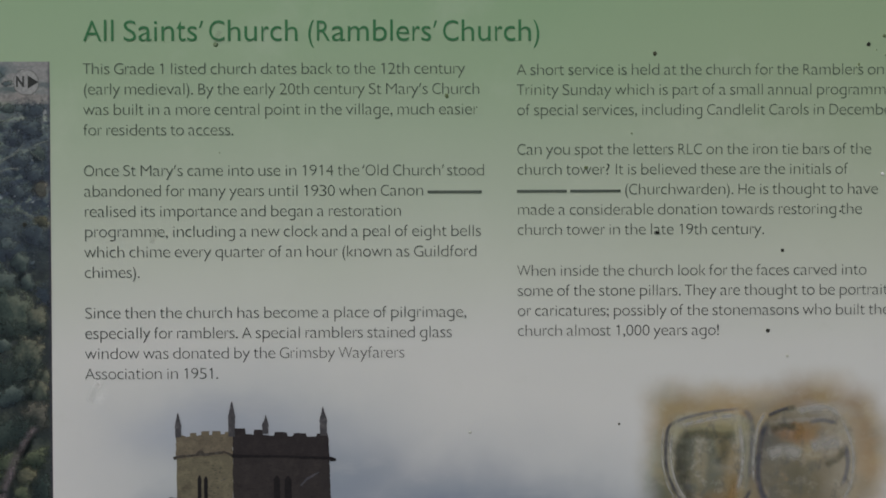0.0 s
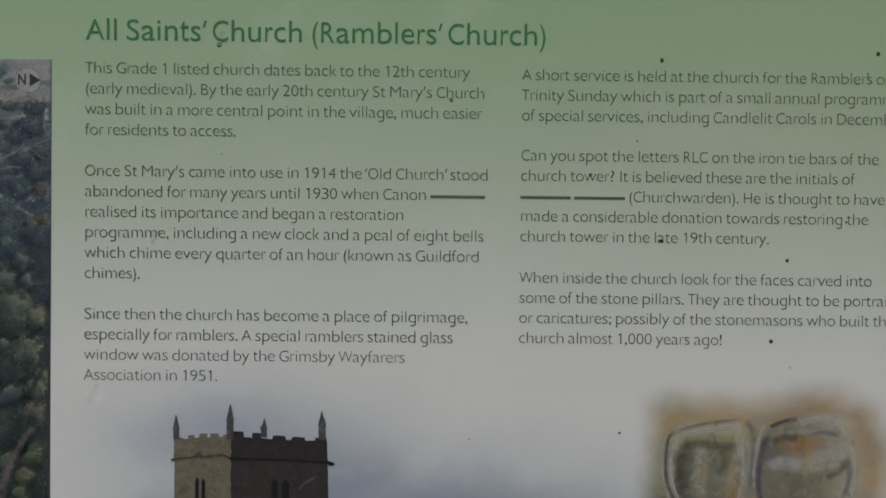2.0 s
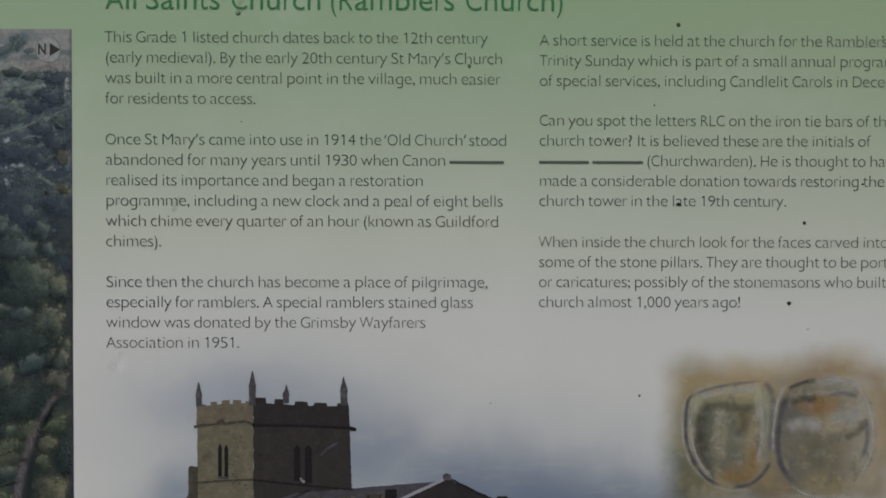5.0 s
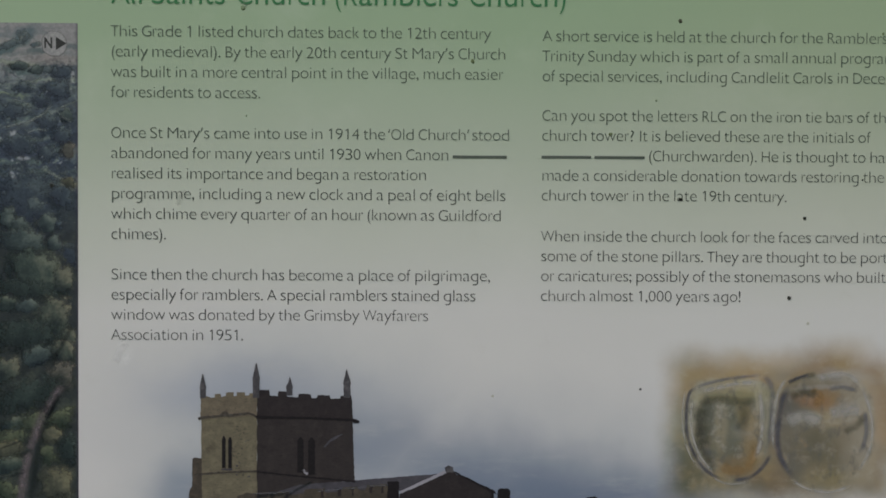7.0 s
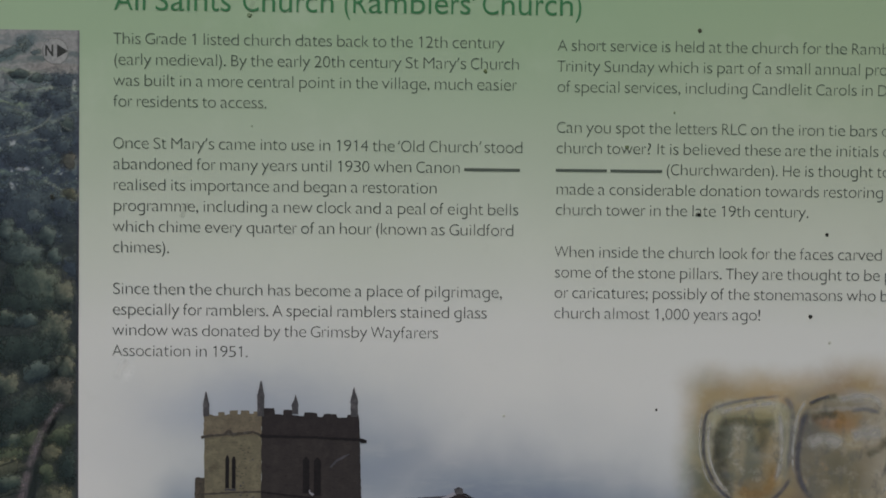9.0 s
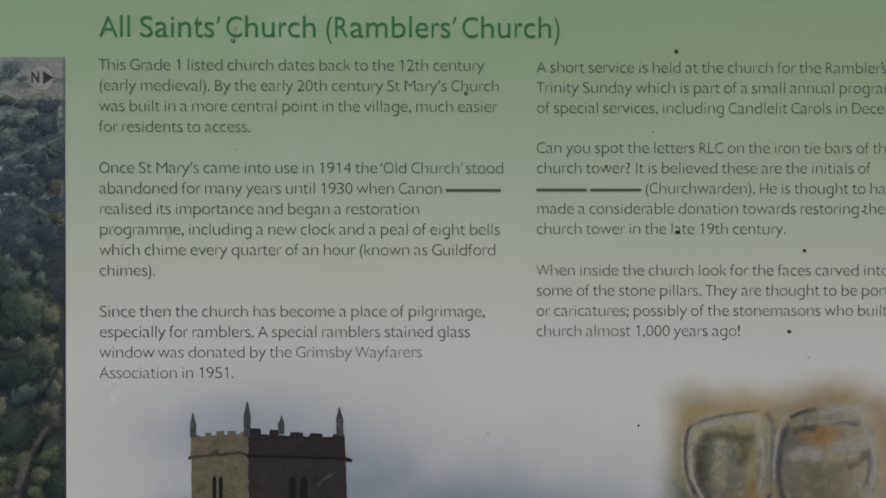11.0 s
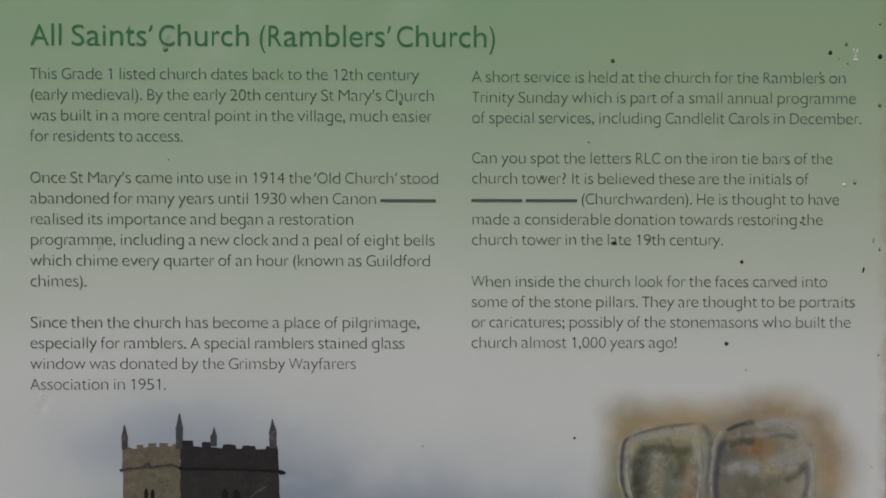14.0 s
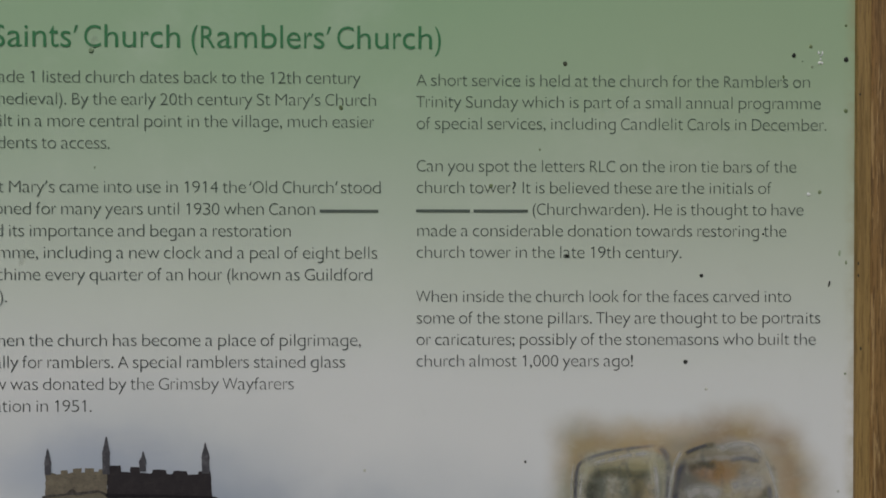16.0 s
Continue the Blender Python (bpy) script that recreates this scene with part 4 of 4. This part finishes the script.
def glyph(char, thin):
    """Points and faces of one letter of the built-in font, one unit high."""
    if (char, thin) not in glyphs:
        data = bpy.data.curves.new("letter", "FONT")
        data.body, data.size, data.offset, data.resolution_u, data.fill_mode = "q" if char == "g" else char, 1.0, thin, 4, "FRONT"
        ob = new("letter", data)
        bpy.context.view_layer.update()
        mesh = bpy.data.meshes.new_from_object(ob.evaluated_get(bpy.context.evaluated_depsgraph_get()))
        pts = np.array([v.co[:2] for v in mesh.vertices], float).reshape(-1, 2)
        faces = [tuple(f.vertices) for f in mesh.polygons]
        if char == "1":
            # the upright takes a flag
            w, top = np.ptp(pts[:, 0]), pts[:, 1].max()
            x1, n = pts[:, 0].min(), len(pts)
            pts = np.vstack([pts, [(x1 + w * 0.3, top), (x1 - 0.125, top - 0.085), (x1 - 0.105, top - 0.085 - w * 0.95), (x1 + w * 0.3, top - w * 1.15)]])
            faces.append((n, n + 1, n + 2, n + 3))
        if char in "\u2019\u2018":
            # a slanting wedge, thick above or below
            pts = np.array([(0.03, 0.44), (0.07, 0.44), (0.165, 0.675), (0.085, 0.675)])
            if char == "\u2018":
                pts = np.array([(0.165, 0.675), (0.125, 0.675), (0.03, 0.44), (0.11, 0.44)])
            faces = [(0, 1, 2, 3)]
        if char == "g":
            # the bowl and stem of a q, with a hook for a tail
            x1 = pts[:, 0].max()
            w, cy = 0.062 + 2 * (thin + 0.018), -0.085
            pts[:, 1] = np.where(pts[:, 1] < 0, pts[:, 1] * cy / pts[:, 1].min(), pts[:, 1])
            n, steps = len(pts), 10
            arc = []
            for i in range(steps + 1):
                a = -radians(125) * i / steps
                arc += [(x1 - 0.185 + 0.185 * math.cos(a), cy + 0.13 * math.sin(a)), (x1 - 0.185 + (0.185 - w) * math.cos(a), cy + (0.13 - w * 0.85) * math.sin(a))]
            pts = np.vstack([pts, arc])
            faces += [(n + 2 * i, n + 2 * i + 1, n + 2 * i + 3, n + 2 * i + 2) for i in range(steps)]
        if char == "t":
            # a taller top over the bar
            bar_top = 0.431
            pts[:, 1] = np.where(pts[:, 1] > bar_top, bar_top + (pts[:, 1] - bar_top) * 1.9, pts[:, 1])
        glyphs[char, thin] = (pts, faces)
        bpy.data.objects.remove(ob)
        bpy.data.curves.remove(data)
        bpy.data.meshes.remove(mesh)
    return glyphs[char, thin]


def heights(thin):
    top = {c: glyph(c, thin)[0][:, 1].max() for c in "Hxh"}
    return CAP / top["H"], XH / top["x"], ASC / top["h"]


def written(name, text, x, z, em, material, parent, thin, depth=0.0002, label=""):
    """A line of lettering as one flat mesh."""
    caps, low, high = heights(thin)
    verts, faces, at = [], [], x
    track = next((k for end, k in TRACKING.items() if text.endswith(" " + end)), 1.0)
    for before, char in zip(" " + text, text):
        if before + char in ("\u2019 ", " \u2018"):
            at -= 0.1 * em
        if char in MASKED:
            # a plain bar in place of a word
            w = MASKED[char] / 1000 * em
            n = len(verts)
            verts += [(at, -depth, z + 0.15 * em), (at + w, -depth, z + 0.15 * em), (at + w, -depth, z + 0.32 * em), (at, -depth, z + 0.32 * em)]
            faces.append((n, n + 1, n + 2, n + 3))
            at += w
            continue
        adv = ADVANCE[char] / 1000 * em * track
        if char != " ":
            pts, polys = glyph(char, thin if char.isalnum() else thin * 0.3)
            lo, hi = pts[:, 0].min(), pts[:, 0].max()
            sy = caps if char.isupper() or char.isdigit() or not char.isalpha() else high if char in "bdfhkli" else low
            left_room, right_room = (v / 1000 for v in ROOM.get(char, (60, 60)))
            sx, mid, n = sy, at + adv / 2, len(verts)
            if char == "1":
                mid = at + 0.44 * adv
            elif char not in UNSTRETCHED:
                sx = min(1.45, max(0.72, (adv / em - left_room - right_room) / ((hi - lo) * sy))) * sy
                mid += (left_room - right_room) / 2 * em
            verts += [(mid + (px - (lo + hi) / 2) * sx * em, -depth, z + py * sy * em) for px, py in pts]
            faces += [tuple(n + i for i in f) for f in polys]
        at += adv
    mesh = bpy.data.meshes.new(name)
    mesh.from_pydata(verts, [], faces)
    mesh.materials.append(material)
    ob = new(name, mesh)
    ob.parent = parent
    return tagged(ob, label) if label else ob


A1, A2 = "\u2019", "\u2018"
written("title", f"All Saints{A1} Church (Ramblers{A1} Church)", 0.0002, 0.0117, 0.01191, M_TITLE, panel, -0.004, label="dark green title lettering")
PARAGRAPHS = (
    (0.0, -0.00135, 0.00803, 0.00639, 0, ("This Grade 1 listed church dates back to the 12th century", f"(early medieval). By the early 20th century St Mary{A1}s Church",
                                        "was built in a more central point in the village, much easier", "for residents to access.")),
    (0.0, -0.00135, 0.00803, 0.00639, 5, (f"Once St Mary{A1}s came into use in 1914 the {A2}Old Church{A1} stood", "abandoned for many years until 1930 when Canon #",
                                        "realised its importance and began a restoration", "programme, including a new clock and a peal of eight bells",
                                        "which chime every quarter of an hour (known as Guildford", "chimes).")),
    (0.0, -0.00135, 0.00803, 0.00639, 12, ("Since then the church has become a place of pilgrimage,", "especially for ramblers. A special ramblers stained glass",
                                         "window was donated by the Grimsby Wayfarers", "Association in 1951.")),
    (0.1711, -0.00190, 0.00795, 0.00630, 0, ("A short service is held at the church for the Ramblers on", "Trinity Sunday which is part of a small annual programme",
                                            "of special services, including Candlelit Carols in December.")),
    (0.1711, -0.00165, 0.00795, 0.00630, 4, ("Can you spot the letters RLC on the iron tie bars of the", "church tower? It is believed these are the initials of",
                                            "$ % (Churchwarden). He is thought to have", "made a considerable donation towards restoring the",
                                            "church tower in the late 19th century.")),
    (0.1711, -0.00205, 0.00795, 0.00630, 10, ("When inside the church look for the faces carved into", "some of the stone pillars. They are thought to be portraits",
                                             "or caricatures; possibly of the stonemasons who built the", "church almost 1,000 years ago!")),
)
for x, z, pitch, em, row, lines in PARAGRAPHS:
    para = written("paragraph", lines[0], x, z - row * pitch, em, M_TEXT, panel, -0.018, label="dark grey lettering")
    for i, line in enumerate(lines[1:], 1):
        written("text_line", line, x, z - (row + i) * pitch, em, M_TEXT, para, -0.018)
written("letter", "N", gx(77.5), gz(80, 85.5), 0.0062, M_BADGE, aerial, 0.03, 0.00024, "black capital letter")


# ---- dirt on the sheet, and one shadow dot made as a speck ----
def speck(x, z, r, material, tall=1.0, turn=0.0, name="dirt_shadow_speck", front=0.0, parent=panel):
    """A small lump with an uneven outline, for dirt and for a shadow dot, in millimetres."""
    bm = bmesh.new()
    ring, n = [], 11
    a0 = random.random() * 6
    for i in range(n):
        a = a0 + i * math.tau / n
        q = r * random.uniform(0.8, 1.15)
        u, v = q * math.cos(a), q * tall * math.sin(a)
        c, s = math.cos(radians(turn)), math.sin(radians(turn))
        ring.append(((x + u * c - v * s) / 1000, (z + u * s + v * c) / 1000))
    rim = [bm.verts.new((u, -front - 0.00001, v)) for u, v in ring]
    mid = [bm.verts.new(((x / 1000) * 0.4 + u * 0.6, -front - 0.00025 - r * 0.00018, (z / 1000) * 0.4 + v * 0.6)) for u, v in ring]
    for i in range(n):
        j = (i + 1) % n
        bm.faces.new((rim[j], rim[i], mid[i], mid[j]))
    bm.faces.new(mid)
    bmesh.ops.recalc_face_normals(bm, faces=bm.faces[:])
    return part(name, bm, material, parent)


speck(226.05, 6.65, 0.9, M_BROWN)
speck(277.0, -71.67, 0.75, M_SPECK)
speck(271.25, -103.74, 0.85, M_SPECK)
speck(211.67, -140.61, 0.6, M_SPECK)
speck(311.4, 10.16, 0.85, M_SPECK)
speck(317.64, 13.57, 0.75, M_STAIN)
speck(330.9, 21.4, 0.5, M_STAIN)
speck(330.9, 8.75, 0.95, M_SPECK)
speck(330.9, -10.26, 0.85, M_STAIN)
# shadow dot beside the pale dropping, put in as a stain-coloured speck
speck(321.24, -40.53, 0.75, M_STAIN)
speck(324.9, -74.7, 0.42, M_SPECK, 2.9, -14)
speck(331.0, -108.2, 0.45, M_STAIN)
speck(328.75, -63.2, 0.5, M_FAINT, 2.4)
speck(328.5, -152.0, 0.6, M_PALER)
speck(331.2, -66.8, 0.4, M_STAIN, 2.0)
speck(52.4, 10.4, 1.1, M_MOSS, 0.9)
speck(198.7, -38.6, 0.8, M_STAIN)
speck(227.0, -64.5, 0.9, M_SPECK, 0.8)
speck(143.4, -10.0, 0.7, M_STAIN, 1.3, 20)
speck(152.3, -143.6, 0.6, M_PALER)
speck(278.9, -113.8, 0.7, M_PALER)
speck(216.9, -25.0, 0.5, M_FAINT)
speck(-23.3, -60.3, 1.1, M_SPECK)
speck(53.5, -32.2, 0.35, M_FAINT)
speck(300.1, -56.2, 0.4, M_SPECK)
speck(307.5, 2.2, 0.4, M_STAIN, 1.7)
speck(318.2, 6.0, 0.55, M_FAINT, 0.8)
speck(314.6, 8.0, 0.3, M_FAINT, 0.8, -30)
for x, z, r, tall in ((320.6, 11.2, 0.38, 1.9), (322.0, 11.1, 0.36, 2.0), (321.4, 10.2, 0.5, 0.6), (321.3, 8.9, 0.32, 1.8), (320.7, 7.4, 0.36, 1.9), (321.9, 7.3, 0.36, 1.9), (321.3, 7.6, 0.6, 0.7), (317.0, -41.4, 0.75, 0.9)):
    speck(x, z, r, M_WHITE, tall, 0, "bird_lime")
# dark nicks along the bead
for x, z, r, tall in ((335.0, -4.6, 0.28, 2.4), (334.7, -67.0, 0.3, 2.2), (334.7, -71.5, 0.28, 2.6), (335.6, -98.6, 0.32, 2.2)):
    speck(x, z, r, M_SPECK, tall, 0, "nick", 0.0020, board)
